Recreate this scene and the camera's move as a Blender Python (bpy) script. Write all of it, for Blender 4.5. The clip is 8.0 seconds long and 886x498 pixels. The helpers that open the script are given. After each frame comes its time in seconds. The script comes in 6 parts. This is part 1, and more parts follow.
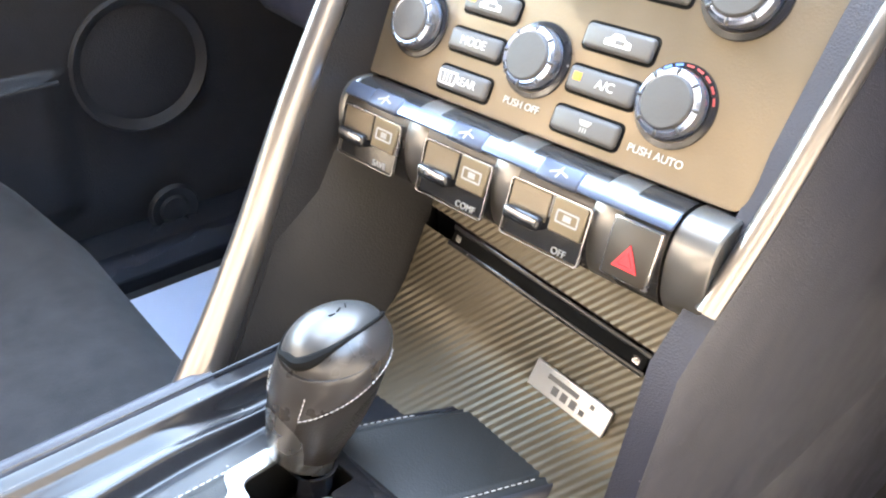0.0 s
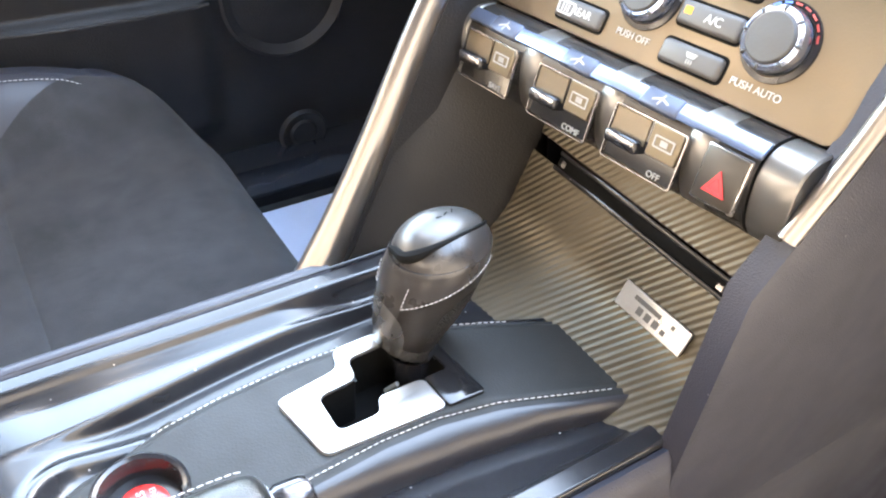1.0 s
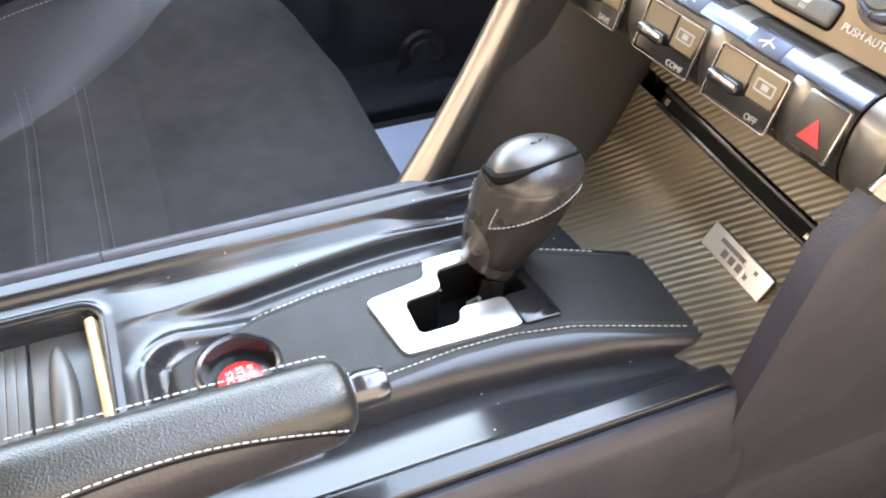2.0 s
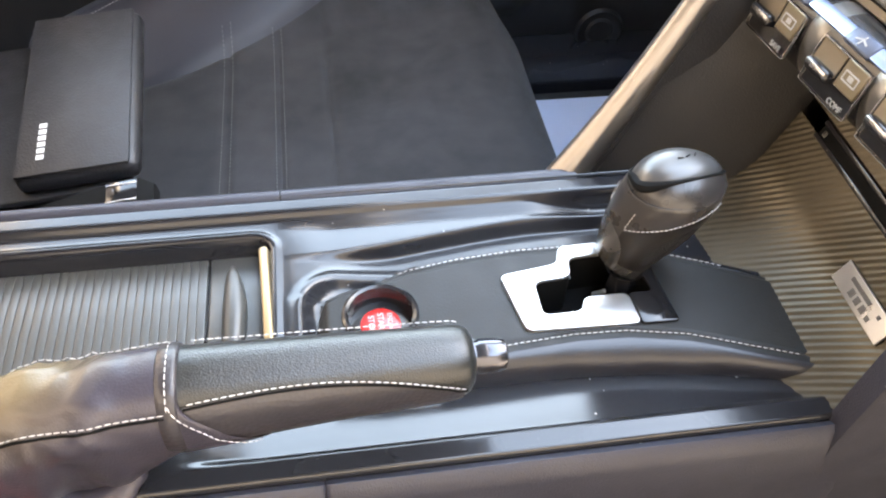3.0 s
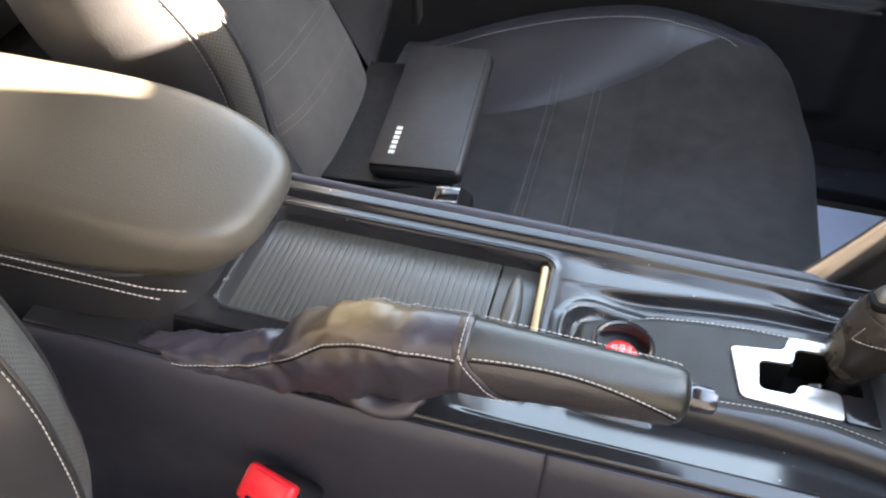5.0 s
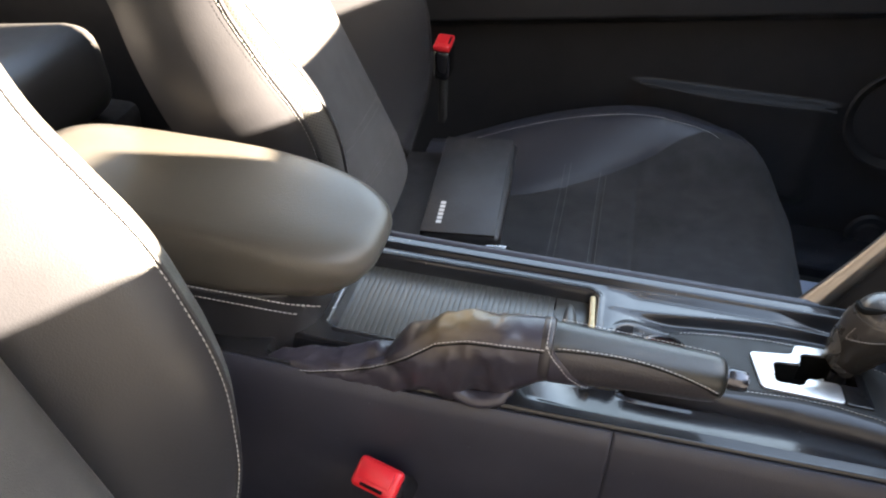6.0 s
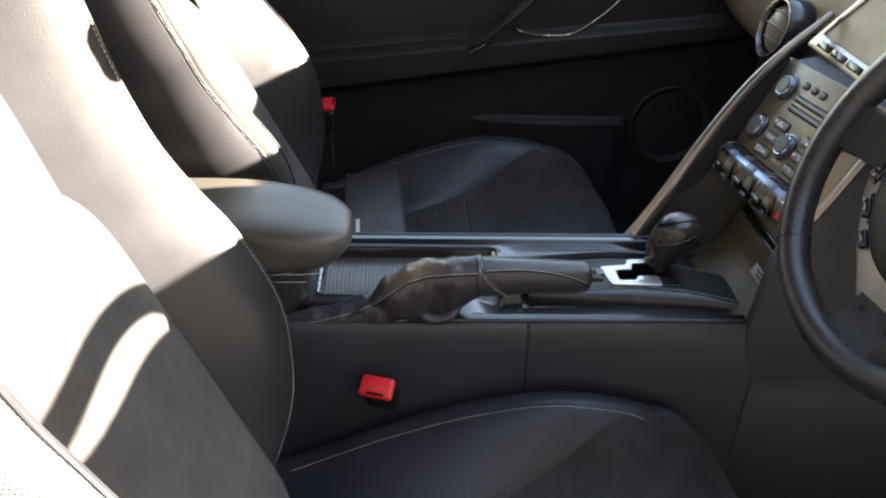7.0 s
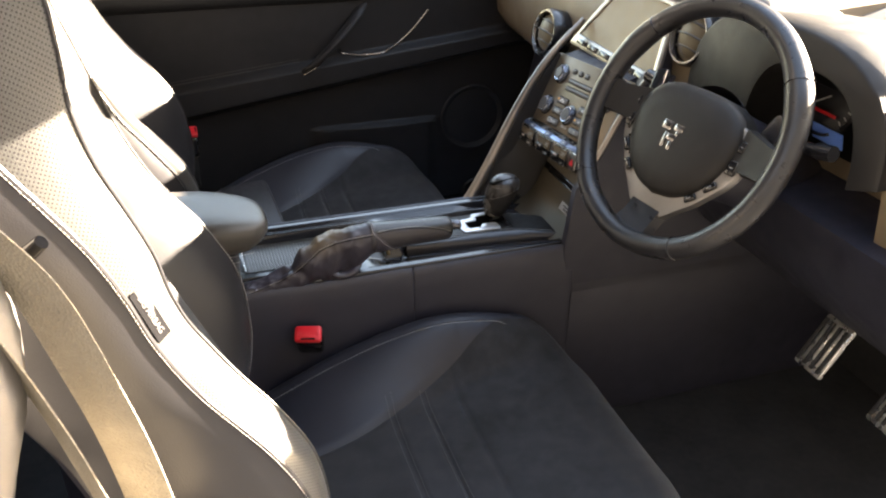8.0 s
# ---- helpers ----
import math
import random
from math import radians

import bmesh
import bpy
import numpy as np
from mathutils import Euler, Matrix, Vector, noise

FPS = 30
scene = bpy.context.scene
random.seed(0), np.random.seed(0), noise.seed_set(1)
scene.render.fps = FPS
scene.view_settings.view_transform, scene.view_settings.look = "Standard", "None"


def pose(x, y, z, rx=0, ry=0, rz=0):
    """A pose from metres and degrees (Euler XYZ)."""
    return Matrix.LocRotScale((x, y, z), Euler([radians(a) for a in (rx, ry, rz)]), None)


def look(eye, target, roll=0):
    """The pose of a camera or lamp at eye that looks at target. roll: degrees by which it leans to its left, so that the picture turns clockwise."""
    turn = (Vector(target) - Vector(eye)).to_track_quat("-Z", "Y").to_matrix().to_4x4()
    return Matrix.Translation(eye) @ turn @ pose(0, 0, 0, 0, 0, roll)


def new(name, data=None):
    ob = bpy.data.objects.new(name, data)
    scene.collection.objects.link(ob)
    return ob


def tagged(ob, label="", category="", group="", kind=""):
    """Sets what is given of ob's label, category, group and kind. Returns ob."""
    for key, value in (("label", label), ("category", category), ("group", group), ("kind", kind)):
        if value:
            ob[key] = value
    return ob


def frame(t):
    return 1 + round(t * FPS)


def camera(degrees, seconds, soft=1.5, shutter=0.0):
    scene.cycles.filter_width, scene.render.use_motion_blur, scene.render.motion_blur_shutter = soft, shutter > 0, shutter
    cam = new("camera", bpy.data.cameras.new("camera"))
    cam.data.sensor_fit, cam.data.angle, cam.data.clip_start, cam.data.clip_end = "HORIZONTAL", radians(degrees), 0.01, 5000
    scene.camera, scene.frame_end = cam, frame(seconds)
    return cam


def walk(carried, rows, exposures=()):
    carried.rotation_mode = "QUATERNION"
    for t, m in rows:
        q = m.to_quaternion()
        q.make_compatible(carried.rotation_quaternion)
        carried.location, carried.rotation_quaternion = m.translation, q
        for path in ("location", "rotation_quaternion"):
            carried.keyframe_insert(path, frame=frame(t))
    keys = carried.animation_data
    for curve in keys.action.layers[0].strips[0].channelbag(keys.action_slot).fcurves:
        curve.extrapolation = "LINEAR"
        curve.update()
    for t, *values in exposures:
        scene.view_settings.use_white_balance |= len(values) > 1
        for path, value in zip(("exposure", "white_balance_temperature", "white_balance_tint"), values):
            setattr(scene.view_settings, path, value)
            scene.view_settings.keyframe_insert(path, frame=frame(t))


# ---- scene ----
cam = camera(56.3, 8.0, soft=2.1)
PATH = [
    (0, (0.005, -0.2, 0.724), (1.143, 0.995, -0.406), 4.4),
    (0.5, (-0.008, -0.212, 0.727), (1.041, 1.016, -0.452), 4.4),
    (1, (-0.015, -0.236, 0.729), (0.866, 1.063, -0.511), 3.9),
    (1.2, (-0.017, -0.242, 0.736), (0.792, 1.058, -0.551), 3.3),
    (2.3, (-0.011, -0.259, 0.741), (0.505, 1.056, -0.675), 3.1),
    (2.5, (-0.005, -0.26, 0.749), (0.441, 1.049, -0.696), 2.8),
    (3, (-0.021, -0.277, 0.779), (0.236, 1.057, -0.689), 3.2),
    (3.5, (-0.018, -0.303, 0.807), (0.052, 1.05, -0.664), 2.8),
    (4, (-0.021, -0.327, 0.828), (-0.136, 1.028, -0.638), 2.3),
    (4.5, (-0.023, -0.34, 0.843), (-0.272, 1.015, -0.607), 1.7),
    (5, (-0.035, -0.371, 0.865), (-0.377, 0.998, -0.553), 1.6),
    (5.2, (-0.031, -0.39, 0.873), (-0.405, 1.002, -0.513), 1.2),
    (6.3, (-0.12, -0.626, 0.927), (-0.339, 1.008, -0.205), 2.8),
    (6.5, (-0.137, -0.688, 0.947), (-0.269, 0.979, -0.15), 2.4),
    (7, (-0.187, -0.893, 0.996), (-0.095, 0.815, -0.041), 2.0),
    (7.5, (-0.243, -1.072, 1.049), (0.053, 0.634, 0.047), 1.8),
    (8, (-0.37, -1.194, 1.093), (0.2, 0.449, 0.105), 1.0),
]
# The lens and the path.
walk(cam, [(t, look(eye, target, roll)) for t, eye, target, roll in PATH],
     exposures=[(0.0, 7.25, 7900, 12), (1.2, 7.05, 8300, 14), (2.4, 6.67, 9000, 16), (3.4, 6.40, 8900, 15.5), (4.2, 5.98, 8700, 14.5), (5.2, 5.99, 8500, 14), (6.4, 4.9, 7900, 13), (7.4, 4.52, 7500, 13), (8.0, 4.82, 8300, 15)])

# ---- light: a low sun ahead of the car, and the sky ----
SUN_DIR = Vector((0.794, 0.103, 0.254)).normalized()
world = bpy.data.worlds.new("sky")
scene.world = world
world.use_nodes = True
sky = world.node_tree.nodes.new("ShaderNodeTexSky")
sky.sky_type, sky.sun_disc = "NISHITA", False
sky.sun_elevation = math.asin(SUN_DIR.z)
sky.sun_rotation = math.atan2(SUN_DIR.x, SUN_DIR.y)
back = world.node_tree.nodes["Background"]
back.inputs["Strength"].default_value = 0.10
world.node_tree.links.new(sky.outputs[0], back.inputs["Color"])
sun = new("sun", bpy.data.lights.new("sun", "SUN"))
sun.data.energy, sun.data.angle, sun.data.color = 5.0, radians(0.6), (1.0, 0.95, 0.875)
sun.matrix_world = look(SUN_DIR * 20, (0, 0, 0))


# ---- materials ----
def material(name, colour, rough=0.5, metal=0.0, grain=0.0, grain_scale=300.0, vary=0.12, vary_scale=9.0, sheen=0.0, coat=0.0, rough_vary=0.08, cells=False, spec=0.5):
    m = bpy.data.materials.new(name)
    m.use_nodes = True
    nt = m.node_tree
    b = nt.nodes["Principled BSDF"]
    co = nt.nodes.new("ShaderNodeTexCoord")
    big = nt.nodes.new("ShaderNodeTexNoise")
    big.inputs["Scale"].default_value, big.inputs["Detail"].default_value = vary_scale, 6.0
    nt.links.new(co.outputs["Object"], big.inputs["Vector"])
    ramp = nt.nodes.new("ShaderNodeMapRange")
    ramp.inputs["From Min"].default_value, ramp.inputs["From Max"].default_value = 0.3, 0.7
    ramp.inputs["To Min"].default_value, ramp.inputs["To Max"].default_value = 1.0 - vary, 1.0 + vary
    nt.links.new(big.outputs["Fac"], ramp.inputs["Value"])
    mix = nt.nodes.new("ShaderNodeMix")
    mix.data_type, mix.blend_type = "RGBA", "MULTIPLY"
    mix.inputs["Factor"].default_value = 1.0
    mix.inputs[6].default_value = (*colour, 1)
    nt.links.new(ramp.outputs[0], mix.inputs[7])
    nt.links.new(mix.outputs[2], b.inputs["Base Color"])
    r = nt.nodes.new("ShaderNodeMapRange")
    r.inputs["From Min"].default_value, r.inputs["From Max"].default_value = 0.3, 0.7
    r.inputs["To Min"].default_value, r.inputs["To Max"].default_value = max(0.02, rough - rough_vary), min(1.0, rough + rough_vary)
    mid = nt.nodes.new("ShaderNodeTexNoise")
    mid.inputs["Scale"].default_value, mid.inputs["Detail"].default_value = vary_scale * 5, 5.0
    nt.links.new(co.outputs["Object"], mid.inputs["Vector"])
    nt.links.new(mid.outputs["Fac"], r.inputs["Value"])
    nt.links.new(r.outputs[0], b.inputs["Roughness"])
    b.inputs["Metallic"].default_value = metal
    b.inputs["Specular IOR Level"].default_value = spec
    b.inputs["Sheen Weight"].default_value = sheen
    b.inputs["Sheen Roughness"].default_value = 0.4
    b.inputs["Coat Weight"].default_value = coat
    b.inputs["Coat Roughness"].default_value = 0.08
    if grain:
        bump = nt.nodes.new("ShaderNodeBump")
        bump.inputs["Strength"].default_value, bump.inputs["Distance"].default_value = grain, 0.0012
        if cells:
            g = nt.nodes.new("ShaderNodeTexVoronoi")
            g.inputs["Scale"].default_value = grain_scale
            nt.links.new(co.outputs["Object"], g.inputs["Vector"])
            nt.links.new(g.outputs["Distance"], bump.inputs["Height"])
        else:
            g = nt.nodes.new("ShaderNodeTexNoise")
            g.inputs["Scale"].default_value, g.inputs["Detail"].default_value = grain_scale, 4.0
            nt.links.new(co.outputs["Object"], g.inputs["Vector"])
            nt.links.new(g.outputs["Fac"], bump.inputs["Height"])
        nt.links.new(bump.outputs[0], b.inputs["Normal"])
    return m


def dotted(name, colour, rough, pitch, spec=0.5):
    """Perforated leather: small dark holes on a slanted raster, laid out in metres over the band."""
    m = material(name, colour, rough, 0, 0.12, 900, cells=True, spec=spec)
    nt = m.node_tree
    b = nt.nodes["Principled BSDF"]
    co = nt.nodes.new("ShaderNodeTexCoord")
    sep = nt.nodes.new("ShaderNodeSeparateXYZ")
    nt.links.new(co.outputs["UV"], sep.inputs[0])
    com = nt.nodes.new("ShaderNodeCombineXYZ")
    for k, (ky, kz) in enumerate(((0.71, 0.71), (0.71, -0.71))):
        my = nt.nodes.new("ShaderNodeMath")
        my.operation = "MULTIPLY"
        my.inputs[1].default_value = ky / pitch
        mz = nt.nodes.new("ShaderNodeMath")
        mz.operation = "MULTIPLY_ADD"
        mz.inputs[1].default_value = kz / pitch
        nt.links.new(sep.outputs[0], my.inputs[0])
        nt.links.new(sep.outputs[1], mz.inputs[0])
        nt.links.new(my.outputs[0], mz.inputs[2])
        nt.links.new(mz.outputs[0], com.inputs[k])
    v = nt.nodes.new("ShaderNodeTexVoronoi")
    v.voronoi_dimensions = "2D"
    v.inputs["Scale"].default_value, v.inputs["Randomness"].default_value = 1.0, 0.0
    nt.links.new(com.outputs[0], v.inputs["Vector"])
    hole = nt.nodes.new("ShaderNodeMath")
    hole.operation = "GREATER_THAN"
    hole.inputs[1].default_value = 0.20
    nt.links.new(v.outputs["Distance"], hole.inputs[0])
    old = b.inputs["Base Color"].links[0].from_socket
    mix = nt.nodes.new("ShaderNodeMix")
    mix.data_type = "RGBA"
    mix.inputs[6].default_value = (0.004, 0.004, 0.004, 1)
    nt.links.new(hole.outputs[0], mix.inputs["Factor"])
    nt.links.new(old, mix.inputs[7])
    nt.links.new(mix.outputs[2], b.inputs["Base Color"])
    return m


LEATHER = material("black_leather", (0.048, 0.046, 0.045), 0.37, 0, 0.22, 850, 0.15, 8, cells=True, rough_vary=0.03)
LEATHER_PERF = dotted("perforated_leather", (0.072, 0.0715, 0.0690), 0.36, 0.0031, 0.45)
TAB = material("blue_grey_tab", (0.055, 0.066, 0.095), 0.35, 0.4)
TAG_CLOTH = material("tag_cloth", (0.006, 0.006, 0.007), 0.9, 0, 0.2, 900, spec=0.1)
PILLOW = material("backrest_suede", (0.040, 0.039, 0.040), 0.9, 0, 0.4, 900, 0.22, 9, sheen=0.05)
AIRBAG = material("airbag_skin", (0.017, 0.0155, 0.0145), 0.5, 0, 0.18, 1000, 0.12, 8, cells=True, spec=0.25)
VENT_BALL = material("vent_bronze", (0.115, 0.088, 0.054), 0.45, 0.0, 0.05, 900, spec=0.25)
WHEEL_SILVER = material("wheel_silver", (0.24, 0.232, 0.225), 0.40, 0.85, 0.05, 500, 0.05, 20)
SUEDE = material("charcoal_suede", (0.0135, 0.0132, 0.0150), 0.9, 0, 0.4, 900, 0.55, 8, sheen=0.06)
def worn(name, colour, rub_sheen, centre, radius):
    """Leather with one rubbed, browned patch of uneven outline, whose colour also carries a warm sheen."""
    m = material(name, colour, 0.37, 0, 0.12, 900, 0.14, 10, cells=True, rough_vary=0.025)
    nt = m.node_tree
    b = nt.nodes["Principled BSDF"]
    co = nt.nodes.new("ShaderNodeTexCoord")
    n = nt.nodes.new("ShaderNodeTexNoise")
    n.inputs["Scale"].default_value, n.inputs["Detail"].default_value = 16.0, 3.0
    nt.links.new(co.outputs["Object"], n.inputs["Vector"])
    d = nt.nodes.new("ShaderNodeVectorMath")
    d.operation = "DISTANCE"
    d.inputs[1].default_value = centre
    nt.links.new(co.outputs["Object"], d.inputs[0])
    add = nt.nodes.new("ShaderNodeMath")
    add.operation = "MULTIPLY_ADD"
    add.inputs[1].default_value = radius * 0.9
    nt.links.new(n.outputs["Fac"], add.inputs[0])
    nt.links.new(d.outputs["Value"], add.inputs[2])
    r = nt.nodes.new("ShaderNodeMapRange")
    r.inputs["From Min"].default_value, r.inputs["From Max"].default_value = radius * 0.95, radius * 1.75
    r.inputs["To Min"].default_value, r.inputs["To Max"].default_value = 0.8, 0.0
    nt.links.new(add.outputs[0], r.inputs["Value"])
    old = b.inputs["Base Color"].links[0].from_socket
    mix = nt.nodes.new("ShaderNodeMix")
    mix.data_type = "RGBA"
    mix.inputs[7].default_value = (*rub_sheen, 1)
    nt.links.new(old, mix.inputs[6])
    nt.links.new(r.outputs[0], mix.inputs["Factor"])
    nt.links.new(mix.outputs[2], b.inputs["Base Color"])
    return m


# Gaiter top: wear plus a warm sun reflection put into the tan patch.
GAITER = worn("rubbed_sheen_gaiter_leather", (0.030, 0.0268, 0.0365), (0.140, 0.103, 0.052), (-0.160, 0.014, 0.080), 0.049)
LEATHER_SMOOTH = material("fine_leather", (0.022, 0.0220, 0.025), 0.38, 0, 0.08, 700, 0.14, 10, cells=True, spec=0.45, rough_vary=0.03)
SOFT = material("soft_touch_plastic", (0.0200, 0.0202, 0.0300), 0.5, 0, 0.18, 1100, 0.15, 6, cells=True)
CUSHION_LEATHER = material("cushion_leather", (0.0180, 0.0190, 0.0260), 0.48, 0, 0.10, 700, 0.14, 10, cells=True, spec=0.35, rough_vary=0.03)
SATIN = material("satin_black_plastic", (0.014, 0.014, 0.016), 0.19, 0, 0.015, 900, 0.08, 6, rough_vary=0.015)
def specked(m, scale, size, colour):
    """Scattered dust specks of one pale colour."""
    nt = m.node_tree
    b = nt.nodes["Principled BSDF"]
    co = nt.nodes.new("ShaderNodeTexCoord")
    v = nt.nodes.new("ShaderNodeTexVoronoi")
    v.inputs["Scale"].default_value = scale
    nt.links.new(co.outputs["Object"], v.inputs["Vector"])
    lt = nt.nodes.new("ShaderNodeMath")
    lt.operation = "LESS_THAN"
    lt.inputs[1].default_value = size
    nt.links.new(v.outputs["Distance"], lt.inputs[0])
    mix = nt.nodes.new("ShaderNodeMix")
    mix.data_type = "RGBA"
    mix.inputs[7].default_value = (*colour, 1)
    nt.links.new(b.inputs["Base Color"].links[0].from_socket, mix.inputs[6])
    nt.links.new(lt.outputs[0], mix.inputs["Factor"])
    nt.links.new(mix.outputs[2], b.inputs["Base Color"])


specked(SATIN, 75, 0.045, (0.22, 0.21, 0.20))
specked(SOFT, 55, 0.030, (0.12, 0.115, 0.11))
GLOSS = material("gloss_black_plastic", (0.010, 0.010, 0.011), 0.10, 0, 0.0, 300, 0.1, 12, rough_vary=0.015)
PAD_MAT = material("console_pad_leather", (0.0165, 0.0165, 0.0160), 0.50, 0, 0.09, 900, 0.10, 12, cells=True, spec=0.25)
SKIRT = material("skirt_leather", (0.015, 0.0145, 0.018), 0.30, 0, 0.05, 700, 0.10, 12, cells=True, rough_vary=0.02)
SILVER = material("satin_silver", (0.50, 0.49, 0.48), 0.33, 0.9, 0.06, 500, 0.05, 20)
CHROME = material("dark_chrome", (0.36, 0.35, 0.35), 0.22, 0.95, 0.0, 300, 0.06, 15)
TRIM = material("brushed_gunmetal", (0.235, 0.216, 0.202), 0.29, 0.9, 0.0, 700, 0.04, 10, rough_vary=0.01)
# Polished tray edge; the gold mirrored from the seat is put into its colour.
EDGE_REFLECTION = material("gold_reflection_edge", (0.34, 0.25, 0.14), 0.38, 0.6, 0.05, 400, 0.15, 30)
GRIP_LEATHER = material("grained_grip_leather", (0.016, 0.0165, 0.0155), 0.30, 0, 0.16, 1100, 0.15, 14, cells=True, rough_vary=0.025)
ARM_LEATHER = material("armrest_leather", (0.066, 0.060, 0.052), 0.34, 0, 0.13, 900, 0.10, 8, cells=True, spec=0.3, rough_vary=0.015)
GRIP_LOW = material("smooth_brown_leather", (0.026, 0.0235, 0.027), 0.38, 0, 0.15, 420, 0.12, 18, cells=True)
KNOB_SIDE = material("knob_side_leather", (0.0125, 0.0108, 0.0100), 0.42, 0, 0.08, 900, 0.10, 14, cells=True, spec=0.3)
KNOB_PRICK = material("pricked_knob_leather", (0.0095, 0.0085, 0.0080), 0.50, 0, 0.9, 1100, 0.10, 14, cells=True, spec=0.3)
KNOB_LEATHER = material("polished_knob_leather", (0.028, 0.025, 0.024), 0.28, 0.0, 0.02, 900, 0.05, 12, rough_vary=0.015)
PANEL = material("bronze_grey_panel", (0.150, 0.119, 0.084), 0.36, 0.6, 0.12, 900, 0.1, 10)
KNOB = material("knob_rubber", (0.05, 0.047, 0.045), 0.5, 0, 0.1, 600)
BUTTON = material("button_plastic", (0.075, 0.070, 0.066), 0.45, 0, 0.08, 700)
# Dial ring metal; its blue is a reflection put into the colour.
BLUE_REFLECTION = material("bright_ring", (0.36, 0.40, 0.50), 0.22, 0.95)
MIRROR = material("mirror_silver", (0.85, 0.85, 0.85), 0.03, 1.0, rough_vary=0.0, vary=0.0)
# Metal of the strip that stands for the barrel's highlight.
BAR_GLINT = material("barrel_glint", (0.20, 0.25, 0.36), 0.30, 0.9, 0, 300, 0.03, 8, rough_vary=0.02)
RIM = material("rim_leather", (0.018, 0.018, 0.020), 0.33, 0, 0.12, 900, 0.15, 12, cells=True)
WHITE = material("white_print", (0.50, 0.49, 0.47), 0.6)
THREAD_GREY = material("grey_thread", (0.10, 0.095, 0.095), 0.8, 0, 0.2, 1500)
PRINT = material("dim_print", (0.27, 0.255, 0.235), 0.6)
BARREL = material("gunmetal_barrel", (0.19, 0.178, 0.165), 0.34, 0.8, 0.02, 900, 0.05, 10, rough_vary=0.03)
BARREL_DARK = material("dark_polished_barrel", (0.052, 0.048, 0.046), 0.24, 0.6, 0.02, 900, 0.05, 10, rough_vary=0.03)
EMBLEM_DARK = material("dark_brown_key", (0.030, 0.024, 0.018), 0.35, 0.0, 0.05, 900, 0.08, 14)
EMBLEM = material("brown_plate", (0.135, 0.107, 0.070), 0.36, 0.6, 0.06, 900, 0.08, 14)
SILVER_CAP = material("satin_cap", (0.085, 0.082, 0.080), 0.33, 0.5, 0.0, 900, 0.05, 10, rough_vary=0.04)
BUTTON_METAL = material("dark_button_metal", (0.09, 0.09, 0.10), 0.20, 0.8)
KNOB_CAP = material("satin_gunmetal", (0.19, 0.182, 0.175), 0.27, 0.85, 0.02, 900, 0.05, 10, rough_vary=0.04)
DASH_TOP = material("dash_top", (0.085, 0.082, 0.078), 0.6, 0, 0.2, 900, 0.12, 6, cells=True)
DASH = material("dash_skin", (0.170, 0.126, 0.078), 0.55, 0, 0.2, 900, 0.12, 6, cells=True)
# Dark tones for the added, unseen walls that cut sky fill.
SKY_BLOCK_DARK = material("dark_sky_block", (0.030, 0.029, 0.027), 0.95, 0, 0.6, 40, 0.3, 1.5, spec=0.1)
SKY_BLOCK = material("plain_sky_block", (0.11, 0.105, 0.10), 0.9, 0, 0.6, 40, 0.2, 1.5)
THREAD = material("pale_thread", (0.45, 0.435, 0.42), 0.7, 0, 0.2, 1500)
RED = material("red_plastic", (0.62, 0.018, 0.028), 0.35, 0, 0.06, 500, 0.1)
RED_BUTTON = material("start_red", (0.60, 0.025, 0.022), 0.3, 0, 0.03, 500, 0.1, coat=0.5)
AMBER = material("amber_lens", (0.85, 0.36, 0.03), 0.35)
SCALE_RED = material("scale_red", (0.40, 0.05, 0.04), 0.5)
BLUE_LENS = material("blue_print", (0.10, 0.22, 0.62), 0.4)
CARPET = material("black_carpet", (0.014, 0.014, 0.015), 0.95, 0, 0.9, 700, 0.4, 14)
DARK = material("dark_void", (0.004, 0.004, 0.004), 0.8, spec=0.1)
DOOR_MAT = material("door_vinyl", (0.0135, 0.013, 0.014), 0.55, 0, 0.3, 600, 0.15, 7, cells=True, spec=0.3)
FIN_MAT = material("black_fin_vinyl", (0.013, 0.012, 0.012), 0.42, 0, 0.12, 800, 0.12, 9, cells=True, spec=0.3)
CARBON = material("ribbed_carbon", (0.075, 0.062, 0.043), 0.36, 0.6, 0.05, 800, 0.08, 20, rough_vary=0.02)
TAMBOUR = material("tambour_plastic", (0.038, 0.0375, 0.035), 0.4, 0, 0.05, 600, 0.1, 15)
PAPER = material("protective_paper", (0.50, 0.57, 0.74), 0.6, 0, 0.2, 60, 0.08, 6)
WEBBING = material("belt_webbing", (0.25, 0.22, 0.17), 0.8, 0, 1.0, 420, 0.1, 40, cells=True)
CARD = material("wallet_vinyl", (0.0135, 0.0125, 0.0135), 0.5, 0, 0.2, 500, 0.12, 9, cells=True)
TRIM_GREY = material("pillar_trim", (0.16, 0.15, 0.14), 0.6, 0, 0.25, 700, 0.1, 8)
HEAD = material("dark_headlining", (0.055, 0.053, 0.052), 0.9, 0, 0.4, 600)
ASPHALT = material("asphalt", (0.065, 0.064, 0.062), 0.9, 0, 0.9, 90, 0.3, 2)
STEEL = material("pedal_steel", (0.66, 0.65, 0.63), 0.3, 0.95, 0.05, 500)
RUBBER = material("black_rubber", (0.015, 0.015, 0.015), 0.7, 0, 0.3, 400)


